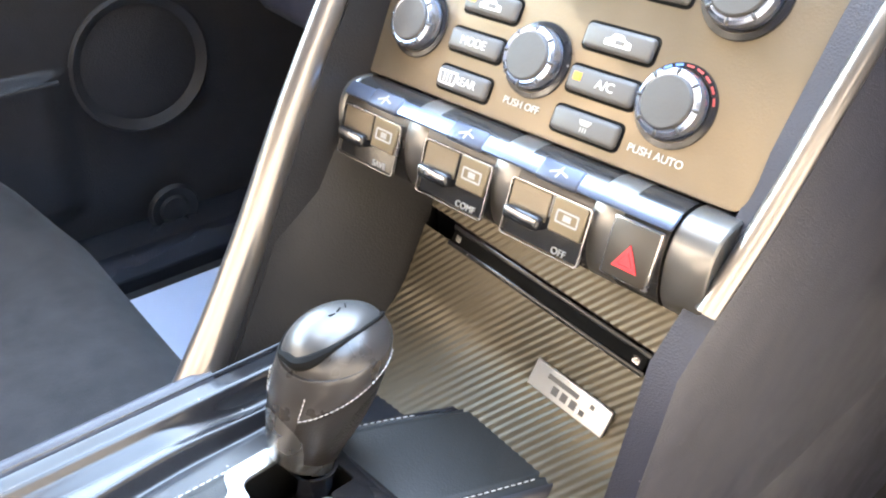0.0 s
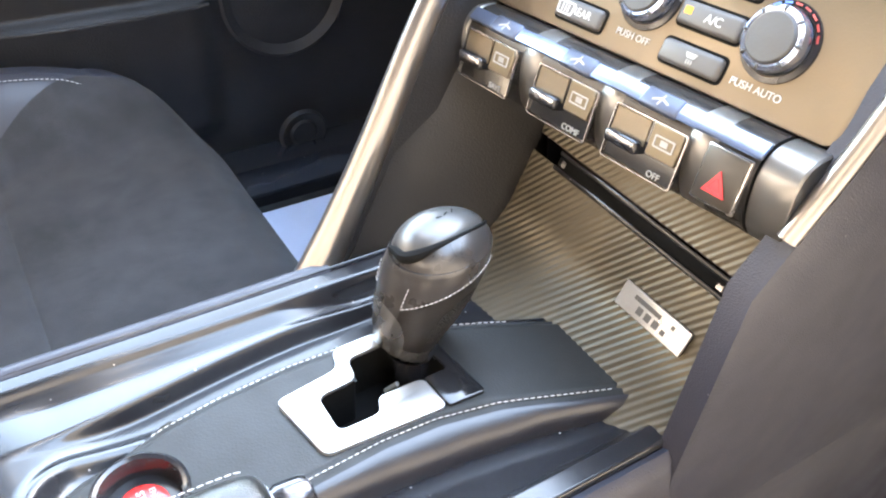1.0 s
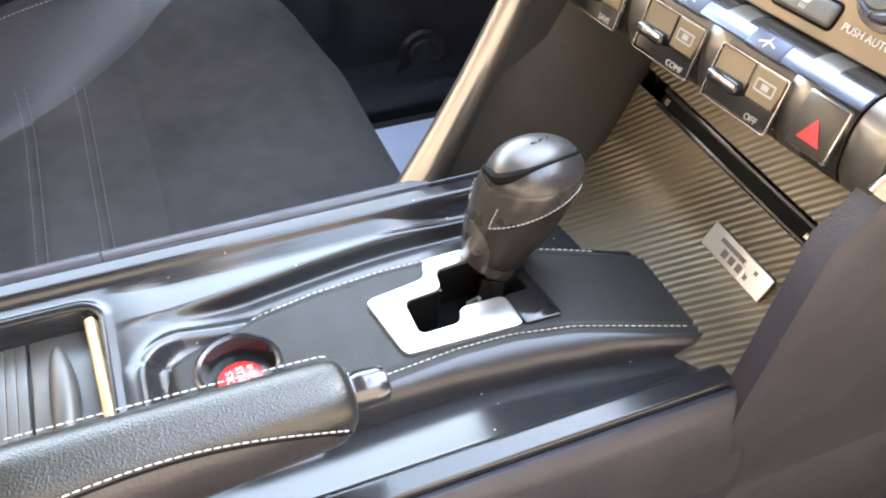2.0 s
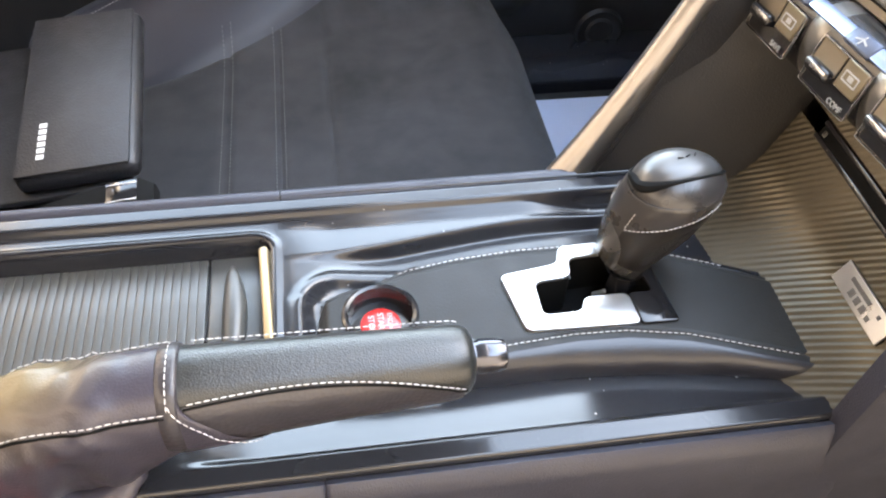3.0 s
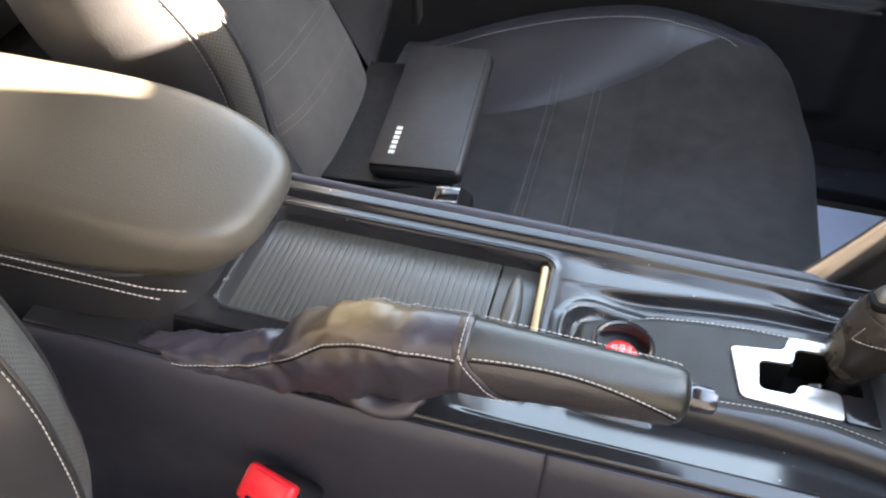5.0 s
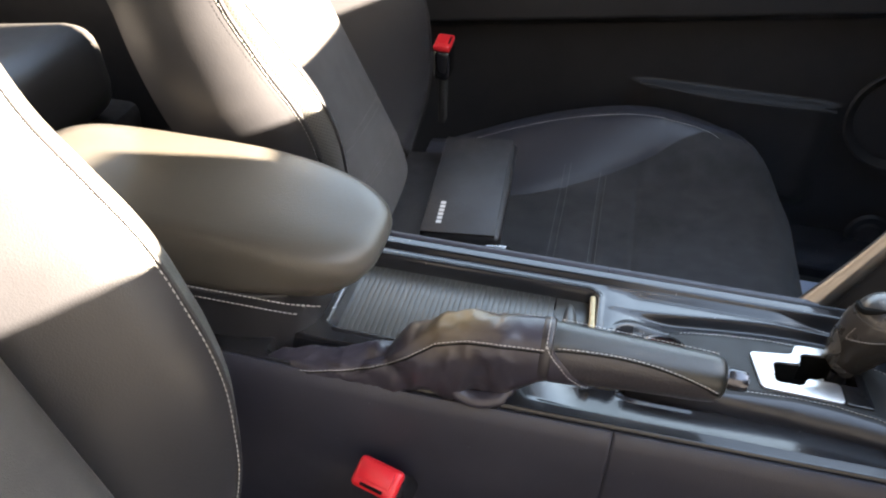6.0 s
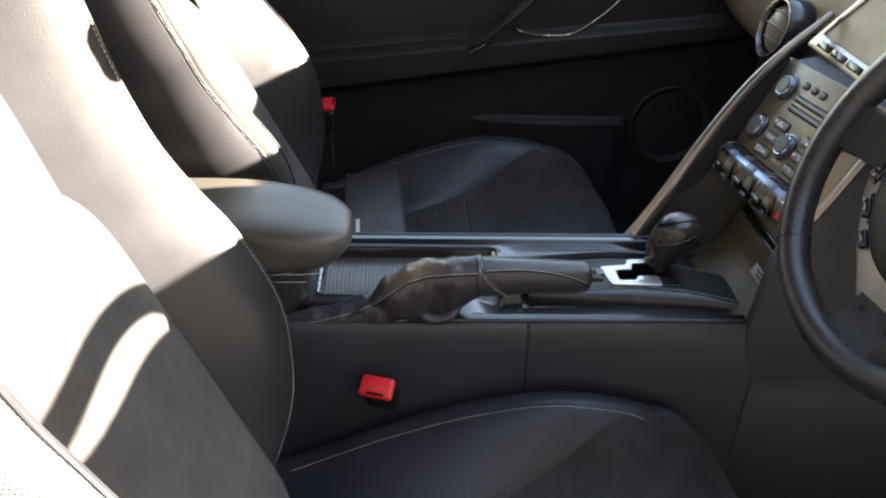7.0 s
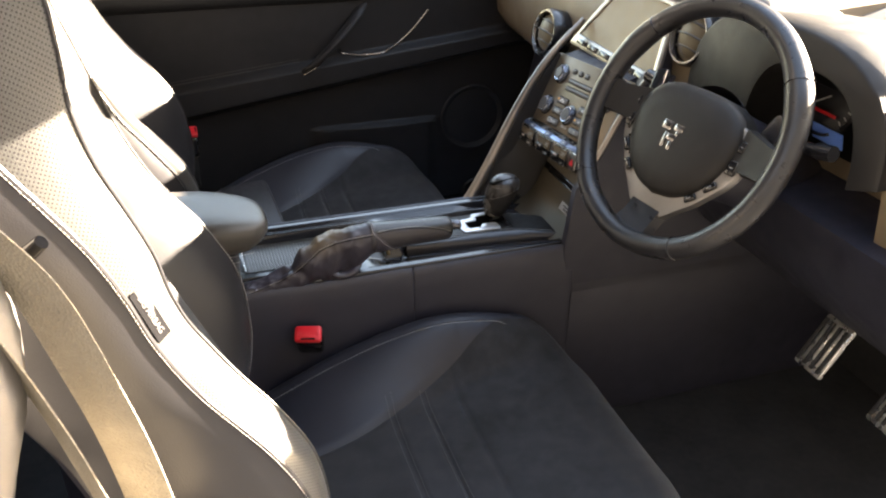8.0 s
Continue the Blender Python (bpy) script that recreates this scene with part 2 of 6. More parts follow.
def clear_glass(name, tint):
    """A thin pane: light passes straight on, and a little is mirrored."""
    m = bpy.data.materials.new(name)
    m.use_nodes = True
    nt = m.node_tree
    nt.nodes.remove(nt.nodes["Principled BSDF"])
    clear = nt.nodes.new("ShaderNodeBsdfTransparent")
    clear.inputs["Color"].default_value = (*tint, 1)
    gloss = nt.nodes.new("ShaderNodeBsdfGlossy")
    gloss.inputs["Roughness"].default_value = 0.0
    fr = nt.nodes.new("ShaderNodeFresnel")
    fr.inputs["IOR"].default_value = 1.45
    mix = nt.nodes.new("ShaderNodeMixShader")
    nt.links.new(fr.outputs[0], mix.inputs[0])
    nt.links.new(clear.outputs[0], mix.inputs[1])
    nt.links.new(gloss.outputs[0], mix.inputs[2])
    nt.links.new(mix.outputs[0], nt.nodes["Material Output"].inputs["Surface"])
    return m


GLASS = clear_glass("window_glass", (0.95, 0.97, 0.96))
# Display face; its tan is a warm reflection put into the base colour.
SCREEN = material("screen_reflection", (0.26, 0.205, 0.125), 0.45, 0, 0, 300, 0.05, spec=0.3)


# ---- builders ----
def smooth(me, angle=38):
    me.shade_smooth()
    me.set_sharp_from_angle(angle=radians(angle))


def finish(name, bm, mat, parent=None, label="", angle=38, fix=True):
    if fix:
        bmesh.ops.recalc_face_normals(bm, faces=bm.faces)
    me = bpy.data.meshes.new(name)
    bm.to_mesh(me)
    bm.free()
    smooth(me, angle)
    me.materials.append(mat)
    ob = new(name, me)
    if parent:
        ob.parent = parent
    if label:
        ob["label"] = label
    return ob


def part(name, bm, mat, parent, label="", angle=38):
    return finish(name, bm, mat, parent, label, angle)


def thing(name, label, category, at=(0, 0, 0), group="", kind=""):
    ob = new(name)
    ob.location = at
    ob.empty_display_size = 0.05
    return tagged(ob, label, category, group, kind)


def into(bm, other, m=None):
    """Joins the bmesh other into bm."""
    me = bpy.data.meshes.new("tmp")
    other.to_mesh(me)
    other.free()
    if m is not None:
        me.transform(m)
    bm.from_mesh(me)
    bpy.data.meshes.remove(me)
    return bm


def moved(bm, m):
    bmesh.ops.transform(bm, matrix=m, verts=bm.verts)
    return bm


def rbox(sx, sy, sz, bevel=0.003, seg=2, m=None):
    bm = bmesh.new()
    bmesh.ops.create_cube(bm, size=1.0)
    bmesh.ops.scale(bm, vec=(sx, sy, sz), verts=bm.verts)
    if bevel:
        bmesh.ops.bevel(bm, geom=bm.edges[:], offset=min(bevel, 0.49 * min(sx, sy, sz)), segments=seg, profile=0.5, affect="EDGES")
    return moved(bm, m) if m is not None else bm


def between(x0, x1, y0, y1, z0, z1, bevel=0.003, seg=2):
    return rbox(abs(x1 - x0), abs(y1 - y0), abs(z1 - z0), bevel, seg, Matrix.Translation(((x0 + x1) / 2, (y0 + y1) / 2, (z0 + z1) / 2)))


def loft(rings, close=True, caps=True):
    """Skins rings of equal count, each a list of points."""
    bm = bmesh.new()
    rows = [[bm.verts.new(p) for p in ring] for ring in rings]
    n = len(rows[0])
    for a, b in zip(rows, rows[1:]):
        for i in range(n if close else n - 1):
            j = (i + 1) % n
            bm.faces.new((a[i], a[j], b[j], b[i]))
    if caps and close:
        bm.faces.new(rows[0])
        bm.faces.new(rows[-1])
    return bm


def curve_through(points, per=8):
    """Catmull-Rom points through the given ones."""
    p = [Vector(q) for q in points]
    p = [2 * p[0] - p[1]] + p + [2 * p[-1] - p[-2]]
    out = []
    for i in range(1, len(p) - 2):
        for k in range(per):
            t = k / per
            a, b, c, d = p[i - 1 : i + 3]
            out.append(0.5 * (2 * b + (c - a) * t + (2 * a - 5 * b + 4 * c - d) * t * t + (3 * b - a - 3 * c + d) * t ** 3))
    return out + [p[-2]]


def tube(points, radius, n=10, flat=1.0, up=(0, 0, 1), caps=True):
    """A round or flattened bar along points; radius is a number or one per point."""
    pts = [Vector(q) for q in points]
    rings = []
    for i, p in enumerate(pts):
        d = (pts[min(i + 1, len(pts) - 1)] - pts[max(i - 1, 0)]).normalized()
        s = d.cross(Vector(up))
        s = s.normalized() if s.length > 1e-6 else Vector((1, 0, 0))
        u = s.cross(d).normalized()
        r = radius[i] if hasattr(radius, "__len__") else radius
        rings.append([p + r * (math.cos(a) * s + flat * math.sin(a) * u) for a in (2 * math.pi * k / n for k in range(n))])
    return loft(rings, True, caps)


def revolve(profile, n=32, m=None):
    """Turns (radius, height) pairs about z."""
    rings = [[Vector((max(r, 1e-4) * math.cos(2 * math.pi * k / n), max(r, 1e-4) * math.sin(2 * math.pi * k / n), h)) for k in range(n)] for r, h in profile]
    bm = loft(rings, True, False)
    return moved(bm, m) if m is not None else bm


def rounded(points, radius, seg=4):
    """Rounds the corners of a plan polygon."""
    out, n = [], len(points)
    for i in range(n):
        p, a, b = Vector(points[i]), Vector(points[i - 1]), Vector(points[(i + 1) % n])
        r = radius[i] if hasattr(radius, "__len__") else radius
        da, db = a - p, b - p
        r = min(r, 0.45 * da.length, 0.45 * db.length)
        p0, p1 = p + da.normalized() * r, p + db.normalized() * r
        for k in range(seg + 1):
            t = k / seg
            out.append((1 - t) ** 2 * p0 + 2 * t * (1 - t) * p + t * t * p1)
    return out


def plate(outline, holes=(), thick=0.002, bevel=0.0):
    """A flat plate of the outline in xy, with holes, from z = 0 up to thick."""
    bm = bmesh.new()
    edges = []
    for ring in (outline, *holes):
        vs = [bm.verts.new((p[0], p[1], 0)) for p in ring]
        edges += [bm.edges.new((vs[i], vs[(i + 1) % len(vs)])) for i in range(len(vs))]
    if holes:
        bmesh.ops.triangle_fill(bm, use_beauty=True, use_dissolve=False, edges=edges)
    else:
        bm.faces.new(bm.verts[:])
    top = bmesh.ops.extrude_face_region(bm, geom=bm.faces[:])
    bmesh.ops.translate(bm, vec=(0, 0, thick), verts=[g for g in top["geom"] if isinstance(g, bmesh.types.BMVert)])
    bmesh.ops.recalc_face_normals(bm, faces=bm.faces)
    if bevel:
        rim = [e for e in bm.edges if e.is_manifold and e.calc_face_angle(0) > 0.9 and all(v.co.z > thick * 0.9 for v in e.verts)]
        bmesh.ops.bevel(bm, geom=rim, offset=bevel, segments=2, profile=0.5, affect="EDGES")
    return bm


def surface(fn, us, vs, flip=False):
    """An open sheet of points fn(u, v)."""
    bm = bmesh.new()
    rows = [[bm.verts.new(fn(u, v)) for u in us] for v in vs]
    for a, b in zip(rows, rows[1:]):
        for i in range(len(us) - 1):
            q = (a[i], a[i + 1], b[i + 1], b[i])
            bm.faces.new(q[::-1] if flip else q)
    return bm


def stitches(name, path, parent, step=0.0062, dash=0.0042, r=0.0006, mat=THREAD):
    """A row of separate thread dashes along a path."""
    pts = [Vector(p) for p in path]
    bm = bmesh.new()
    lens = [0.0]
    for a, b in zip(pts, pts[1:]):
        lens.append(lens[-1] + (b - a).length)

    def at(s):
        for i in range(len(pts) - 1):
            if s <= lens[i + 1]:
                return pts[i].lerp(pts[i + 1], (s - lens[i]) / max(1e-9, lens[i + 1] - lens[i]))
        return pts[-1]

    s = 0.0
    while s + dash < lens[-1]:
        a, b = at(s), at(s + dash)
        if (b - a).length > 1e-4:
            into(bm, tube([a, a.lerp(b, 0.5), b], [r * 0.6, r, r * 0.6], 5))
        s += step
    ob = finish(name, bm, mat, parent)
    ob["kind"] = "stuff"
    return ob


def lettering(name, words, size, m, mat, parent, depth=0.0002):
    cu = bpy.data.curves.new(name, "FONT")
    cu.body, cu.size, cu.align_x, cu.align_y, cu.extrude = words, size, "CENTER", "CENTER", depth
    tmp = bpy.data.objects.new("tmp", cu)
    me = bpy.data.meshes.new_from_object(tmp)
    bpy.data.objects.remove(tmp)
    bpy.data.curves.remove(cu)
    me.transform(m)
    me.materials.clear()
    me.materials.append(mat)
    ob = new(name, me)
    ob.parent = parent
    return ob


def basis(origin, x, y, z):
    m = Matrix((x, y, z)).transposed().to_4x4()
    m.translation = origin
    return m


def lin(a, b, n):
    return [a + (b - a) * i / (n - 1) for i in range(n)]


def sstep(a, b, x):
    t = min(1.0, max(0.0, (x - a) / (b - a)))
    return t * t * (3 - 2 * t)


SLOPES = {}


def spline(x, table):
    """Smooth curve through (x, y) pairs."""
    key = tuple(table)
    if key not in SLOPES:
        xs, ys = np.array(table, float).T
        SLOPES[key] = xs.tolist(), ys.tolist(), np.gradient(ys, xs).tolist()
    xs, ys, sl = SLOPES[key]
    i = 0
    while i < len(xs) - 2 and x > xs[i + 1]:
        i += 1
    h = xs[i + 1] - xs[i]
    t = min(1.0, max(0.0, (x - xs[i]) / h))
    return float((2 * t**3 - 3 * t**2 + 1) * ys[i] + (t**3 - 2 * t**2 + t) * h * sl[i] + (3 * t**2 - 2 * t**3) * ys[i + 1] + (t**3 - t**2) * h * sl[i + 1])


def interp(x, table):
    xs, ys = zip(*table)
    return float(np.interp(x, xs, ys))


# ---- the shell: floor, roof, pillars, windscreen, ground ----
bm = bmesh.new()
bmesh.ops.create_grid(bm, x_segments=2, y_segments=2, size=300)
tagged(finish("ground", moved(bm, pose(0, 0, -0.28)), ASPHALT), "grey asphalt ground outside the car", "ground", kind="structure")

tagged(finish("floor", between(-1.5, 1.05, -0.74, 0.84, -0.06, 0.0, 0.01), CARPET), "black carpeted car floor", "floor", kind="structure")
tagged(finish("firewall", between(0.92, 1.0, -0.74, 0.84, 0.0, 0.66, 0.01), CARPET), "black carpeted front bulkhead of the footwells", "wall", kind="structure")
tagged(finish("rear_wall", between(-1.55, -1.49, -0.74, 0.84, 0.0, 0.86, 0.02), CARPET), "black rear bulkhead behind the back seats", "wall", kind="structure")

roof_pts = [(0.02, 1.075), (-0.15, 1.115), (-0.45, 1.135), (-0.8, 1.125), (-1.1, 1.07)]
us = lin(-1, 1, 17)


def roof_at(u, v, lift=0.0):
    x = interp(v, [(0, 0.02), (1, -1.1)])
    z = interp(-x, [(-p[0], p[1]) for p in roof_pts])
    return Vector((x, 0.05 + 0.67 * u, z - 0.06 * abs(u) ** 3 + lift))


bm = surface(lambda u, v: roof_at(u, v), us, lin(0, 1, 17))
into(bm, surface(lambda u, v: roof_at(u, v, 0.03), us, lin(0, 1, 17), True))
tagged(finish("ceiling", bm, HEAD), "dark grey fabric car headlining", "ceiling", kind="structure")


def rail(name, pts, r, mat, label, flat=1.0):
    return tagged(finish(name, tube(curve_through(pts, 6), r, 12, flat), mat), label, "pillar", kind="structure")


for s, nm in ((1, "passenger"), (-1, "driver")):
    y = lambda d: 0.05 + s * d
    rail("pillar_front_" + nm, [(1.0, y(0.74), 0.70), (0.55, y(0.68), 0.91), (0.05, y(0.66), 1.05)], 0.035, TRIM_GREY, "grey trimmed windscreen pillar")
    rail("roof_rail_" + nm, [(0.05, y(0.66), 1.05), (-0.3, y(0.655), 1.08), (-0.8, y(0.64), 1.07), (-1.15, y(0.64), 1.02)], 0.03, TRIM_GREY, "grey trimmed roof rail")
    rail("pillar_rear_" + nm, [(-1.15, y(0.64), 1.02), (-1.35, y(0.68), 0.85), (-1.5, y(0.74), 0.70)], 0.06, TRIM_GREY, "grey trimmed rear pillar")
tagged(finish("header_rail", tube([(0.03, -0.61, 1.055), (0.04, 0.05, 1.077), (0.03, 0.71, 1.055)], 0.022, 10), TRIM_GREY), "grey windscreen header trim", "trim", kind="structure")

ws = surface(lambda u, v: Vector((1.02 - 0.98 * v, 0.05 + u * (0.72 - 0.13 * v), 0.80 + 0.270 * v + 0.03 * math.sin(math.pi * v))), us, lin(0, 1, 9))
wind = tagged(finish("window_1", ws, GLASS), "clear raked car windscreen", "windscreen", kind="structure")
wind.visible_shadow = False

# Two unseen walls, added to cut the sky light from side and rear.
tagged(finish("sky_block_side", between(-5.2, 4.5, -3.4, -3.2, -0.28, 4.2, 0.0), SKY_BLOCK), "unseen plain wall added beside the car to block sky light", "wall", kind="structure")
tagged(finish("sky_block_rear", between(-5.2, -5.0, -3.2, 7.0, -0.28, 4.2, 0.0), SKY_BLOCK_DARK), "unseen dark wall added behind the car to block sky light", "wall", kind="structure")

mirror = thing("rear_view_mirror", "black framed rear-view mirror on the windscreen", "mirror", (0.10, -0.018, 0.932))
part("housing", rbox(0.030, 0.212, 0.058, 0.014, 4, pose(0, 0, 0, 0, 8, -6)), SATIN, mirror, "black mirror housing")
part("glass", rbox(0.002, 0.196, 0.046, 0.0009, 1, pose(-0.0152, 0.0014, 0.002, 0, 8, -6)), MIRROR, mirror, "silvered mirror glass")
part("stalk", tube([(0.012, 0.05, 0.02), (0.028, 0.075, 0.075), (0.030, 0.085, 0.142)], [0.009, 0.008, 0.012], 12), SATIN, mirror)

# the passenger door and the body behind it
door = tagged(thing("passenger_door", "closed black vinyl passenger door with stitched armrest and speaker", "door", (0, 0.80, 0.0)), kind="structure")


def door_low(x):
    return 0.38 + 0.145 * (x + 0.39)


def door_high(x):
    return 0.446 + 0.108 * (x + 0.40)


def door_y(x, z):
    y = 0.80 - 0.02 * math.sin(3.0 * z)
    y -= 0.035 * sstep(door_low(x) - 0.02, door_low(x) + 0.004, z) * (1 - 0.75 * sstep(door_high(x) - 0.006, door_high(x) + 0.012, z))
    y -= 0.018 * sstep(0.10, 0.14, z) * (1 - sstep(0.308, 0.318, z)) * sstep(-0.05, 0.0, x) * (1 - sstep(0.26, 0.30, x))
    return y


bm = surface(lambda u, v: Vector((u, door_y(u, v) - 0.80, v)), lin(-0.52, 0.95, 150), lin(0.03, 0.66, 230))
into(bm, surface(lambda u, v: Vector((u, 0.07, v)), lin(-0.52, 0.95, 4), lin(0.03, 0.66, 4), True))
part("panel", bm, DOOR_MAT, door)
part("top_roll", tube([(-0.52, -0.012, 0.655), (0.95, -0.012, 0.655)], 0.03, 12), DOOR_MAT, door)
for dz in (0.0, 0.007):
    stitches("stitching", [(x, door_y(x, door_high(x) + 0.012 + dz) - 0.803, door_high(x) + 0.012 + dz) for x in lin(-0.50, -0.06, 40)], door, 0.007, 0.005, 0.0006, THREAD_GREY)
part("pull_strap", tube(curve_through([(-0.055, -0.045, 0.475), (-0.03, -0.062, 0.497), (0.02, -0.065, 0.545), (0.07, -0.045, 0.59), (0.10, -0.02, 0.62)], 6), 0.014, 10, 0.6), DOOR_MAT, door)
part("pull_strap_edge", tube([(-0.056, -0.054, 0.468), (-0.03, -0.074, 0.49)], 0.0025, 8), CHROME, door, "chrome edge of the pull strap")
part("handle_trim", tube(curve_through([(x, door_y(x, z) - 0.806, z) for x, z in ((0.033, 0.516), (0.045, 0.507), (0.09, 0.503), (0.145, 0.508), (0.19, 0.53), (0.225, 0.56), (0.26, 0.60))], 8), [0.007, 0.006, 0.005] + [0.0026] * 46, 8), CHROME, door, "bright chrome line round the door handle")
part("handle_bowl", rbox(0.20, 0.02, 0.08, 0.01, 3, Matrix.Translation((0.13, -0.004, 0.56)) @ pose(0, 0, 0, 0, -18, 0)), GLOSS, door, "gloss black handle bowl")
bm = revolve([(0.078, 0.0), (0.088, 0.004), (0.090, 0.010), (0.086, 0.012), (0.080, 0.008), (0.074, 0.004)], 40)
ring = part("speaker_ring", moved(bm, basis((0.386, -0.025, 0.308), (1, 0, 0), (0, 0, 1), (0, -1, 0))), DOOR_MAT, door)
part("speaker_grille", revolve([(0.0, 0.006), (0.03, 0.005), (0.075, 0.0), (0.075, -0.005)], 32, basis((0.386, -0.026, 0.308), (1, 0, 0), (0, 0, 1), (0, -1, 0))), DOOR_MAT, ring)
part("pocket_lip", tube(curve_through([(-0.03, -0.05, 0.322), (0.10, -0.055, 0.314), (0.28, -0.045, 0.312)], 6), 0.003, 8), DOOR_MAT, door)
part("lower_speaker", revolve([(0.0, 0.004), (0.018, 0.006), (0.022, 0.003), (0.034, 0.006), (0.038, 0.0)], 28, basis((0.405, -0.022, 0.085), (1, 0, 0), (0, 0, 1), (0, -1, 0))), DOOR_MAT, door, "small black lower speaker")
gl = surface(lambda u, v: Vector((u, 0.79 - 0.13 * v, 0.66 + 0.36 * v)), lin(-0.52, 0.62, 12), lin(0, 1, 6))
side = tagged(finish("window_2", gl, GLASS), "clear passenger side window", "window", kind="structure")
side.visible_shadow = False

for s, nm in ((1, "passenger"), (-1, "driver")):
    yy = 0.05 + s * 0.75
    tagged(finish("quarter_panel_" + nm, between(-1.5, -0.60, yy - 0.03, yy + 0.05, 0.0, 0.72, 0.02), DOOR_MAT), "dark trimmed rear side panel", "wall", kind="structure")
    tagged(finish("sill_" + nm, between(-0.6, 0.95, yy - 0.06, yy + 0.05, -0.05, 0.07, 0.02), SATIN), "black door sill trim", "sill", kind="structure")
    post = [(-0.63, 0.05 + s * 0.745, 0.0), (-0.61, 0.05 + s * 0.750, 0.40), (-0.578, 0.05 + s * 0.745, 0.62), (-0.545, 0.05 + s * 0.735, 0.74), (-0.55, 0.05 + s * 0.715, 0.83), (-0.60, 0.05 + s * 0.62, 1.03)]
    rail("pillar_middle_" + nm, post, 0.055, TRIM_GREY, "pale grey trimmed door pillar")

# ---- rear seats ----
rear = thing("rear_bench", "dark leather rear bench with two shaped places", "seat", (-1.1, 0.02, 0.0))
for yy in (-0.33, 0.33):
    part("rear_cushion", rbox(0.46, 0.52, 0.16, 0.05, 4, pose(-0.02, yy, 0.27, 0, -8, 0)), LEATHER, rear)
    part("rear_backrest", rbox(0.14, 0.54, 0.50, 0.05, 4, pose(-0.28, yy, 0.54, 0, -20, 0)), LEATHER, rear)
part("rear_tunnel", rbox(0.6, 0.14, 0.10, 0.03, 3, pose(0.0, 0, 0.30)), SOFT, rear)
part("rear_base", rbox(0.5, 1.30, 0.2, 0.02, 2, pose(-0.05, 0, 0.1)), CARPET, rear)


# ---- front seats ----
SEAT_L = math.radians(22.6)
UPV, FWD = Vector((-math.sin(SEAT_L), 0, math.cos(SEAT_L))), Vector((math.cos(SEAT_L), 0, math.sin(SEAT_L)))
BACK0 = Vector((-0.305, 0, 0.245))


def cushion_ridge(x):
    return spline(x, [(-0.36, 0.196), (-0.3, 0.225), (-0.2, 0.272), (-0.1, 0.306), (-0.02, 0.319), (0.05, 0.312), (0.12, 0.290), (0.2, 0.255), (0.25, 0.235)])


def cushion_in(x):
    return interp(x, [(-0.36, 0.205), (-0.2, 0.228), (0.0, 0.248), (0.12, 0.262), (0.2, 0.262)])


def cushion_front(s):
    return 0.204 - 2.4 * max(0.0, abs(s) - 0.11) ** 2


def insert_half(x):
    return spline(x, [(-0.36, 0.095), (-0.25, 0.100), (-0.18, 0.112), (-0.11, 0.140), (-0.03, 0.176), (0.06, 0.214), (0.12, 0.236), (0.20, 0.243)])


def cushion_edge(s, outer):
    """Half-width of the cushion: its outboard bolster rolls out further than the one by the console."""
    return 0.302 if s * outer > 0 else 0.273


def cushion_point(s, v, outer=0):
    """v to 0.8: along the top; past that: over the front edge and down."""
    r = 0.05
    xf = cushion_front(s)
    x = -0.36 + (xf - r + 0.36) * min(v, 0.8) / 0.8
    a = abs(s)
    hi, lo = cushion_ridge(x), cushion_in(x)
    k = sstep(insert_half(x) - 0.03, 0.232, a) if insert_half(x) < 0.19 else sstep(0.155, 0.236, a)
    z = lo + max(0.0, hi - lo) * k - 0.010 * (1 - (a / 0.24) ** 2) * (1 if a < 0.24 else 0)
    edge = cushion_edge(s, outer)
    z -= (max(0.0, a - 0.234) / (edge - 0.234)) ** (2 if edge > 0.28 else 5) * 0.045 - 0.004 * math.exp(-((a - 0.5 * (0.234 + edge)) / 0.012) ** 2) * (edge > 0.28)
    z -= 0.005 * math.exp(-((a - insert_half(x)) / 0.005) ** 2) + 0.002 * math.exp(-((a - 0.2325) / 0.0022) ** 2)
    for c in (-0.020, -0.072, -0.126):
        z -= 0.0035 * math.exp(-((x - c) / 0.0035) ** 2) * (1 if a < insert_half(x) else 0)
    if v > 0.8:
        t = (v - 0.8) / 0.2
        if t < 0.6:
            ang = t / 0.6 * math.pi / 2
            x, z = x + r * math.sin(ang), z - r * (1 - math.cos(ang))
        else:
            x, z = x + r - 0.03 * (t - 0.6) / 0.4, z - r - 0.12 * (t - 0.6) / 0.4
    return Vector((x, s, z))


V_ROWS = lin(0, 0.8, 110) + lin(0.8, 1.0, 22)[1:]


def cushion_x(v):
    return -0.36 + (0.15 + 0.36) * min(v, 0.8) / 0.8


# crest of the bolsters along the back: across and forward; the outboard one has a broad perforated band behind its crest
CREST_S = [(-0.03, 0.160), (0.05, 0.176), (0.13, 0.187), (0.20, 0.192), (0.27, 0.196), (0.33, 0.202), (0.38, 0.200), (0.43, 0.192), (0.50, 0.190), (0.60, 0.188), (0.70, 0.186), (0.78, 0.176), (0.84, 0.152), (0.88, 0.118)]
CREST_D = [(-0.03, -0.060), (0.03, -0.028), (0.06, -0.002), (0.095, 0.026), (0.13, 0.048), (0.175, 0.067), (0.21, 0.079), (0.25, 0.085), (0.29, 0.083), (0.335, 0.076), (0.38, 0.066), (0.43, 0.061), (0.50, 0.062), (0.55, 0.068), (0.62, 0.076), (0.72, 0.082), (0.80, 0.060), (0.88, 0.020)]
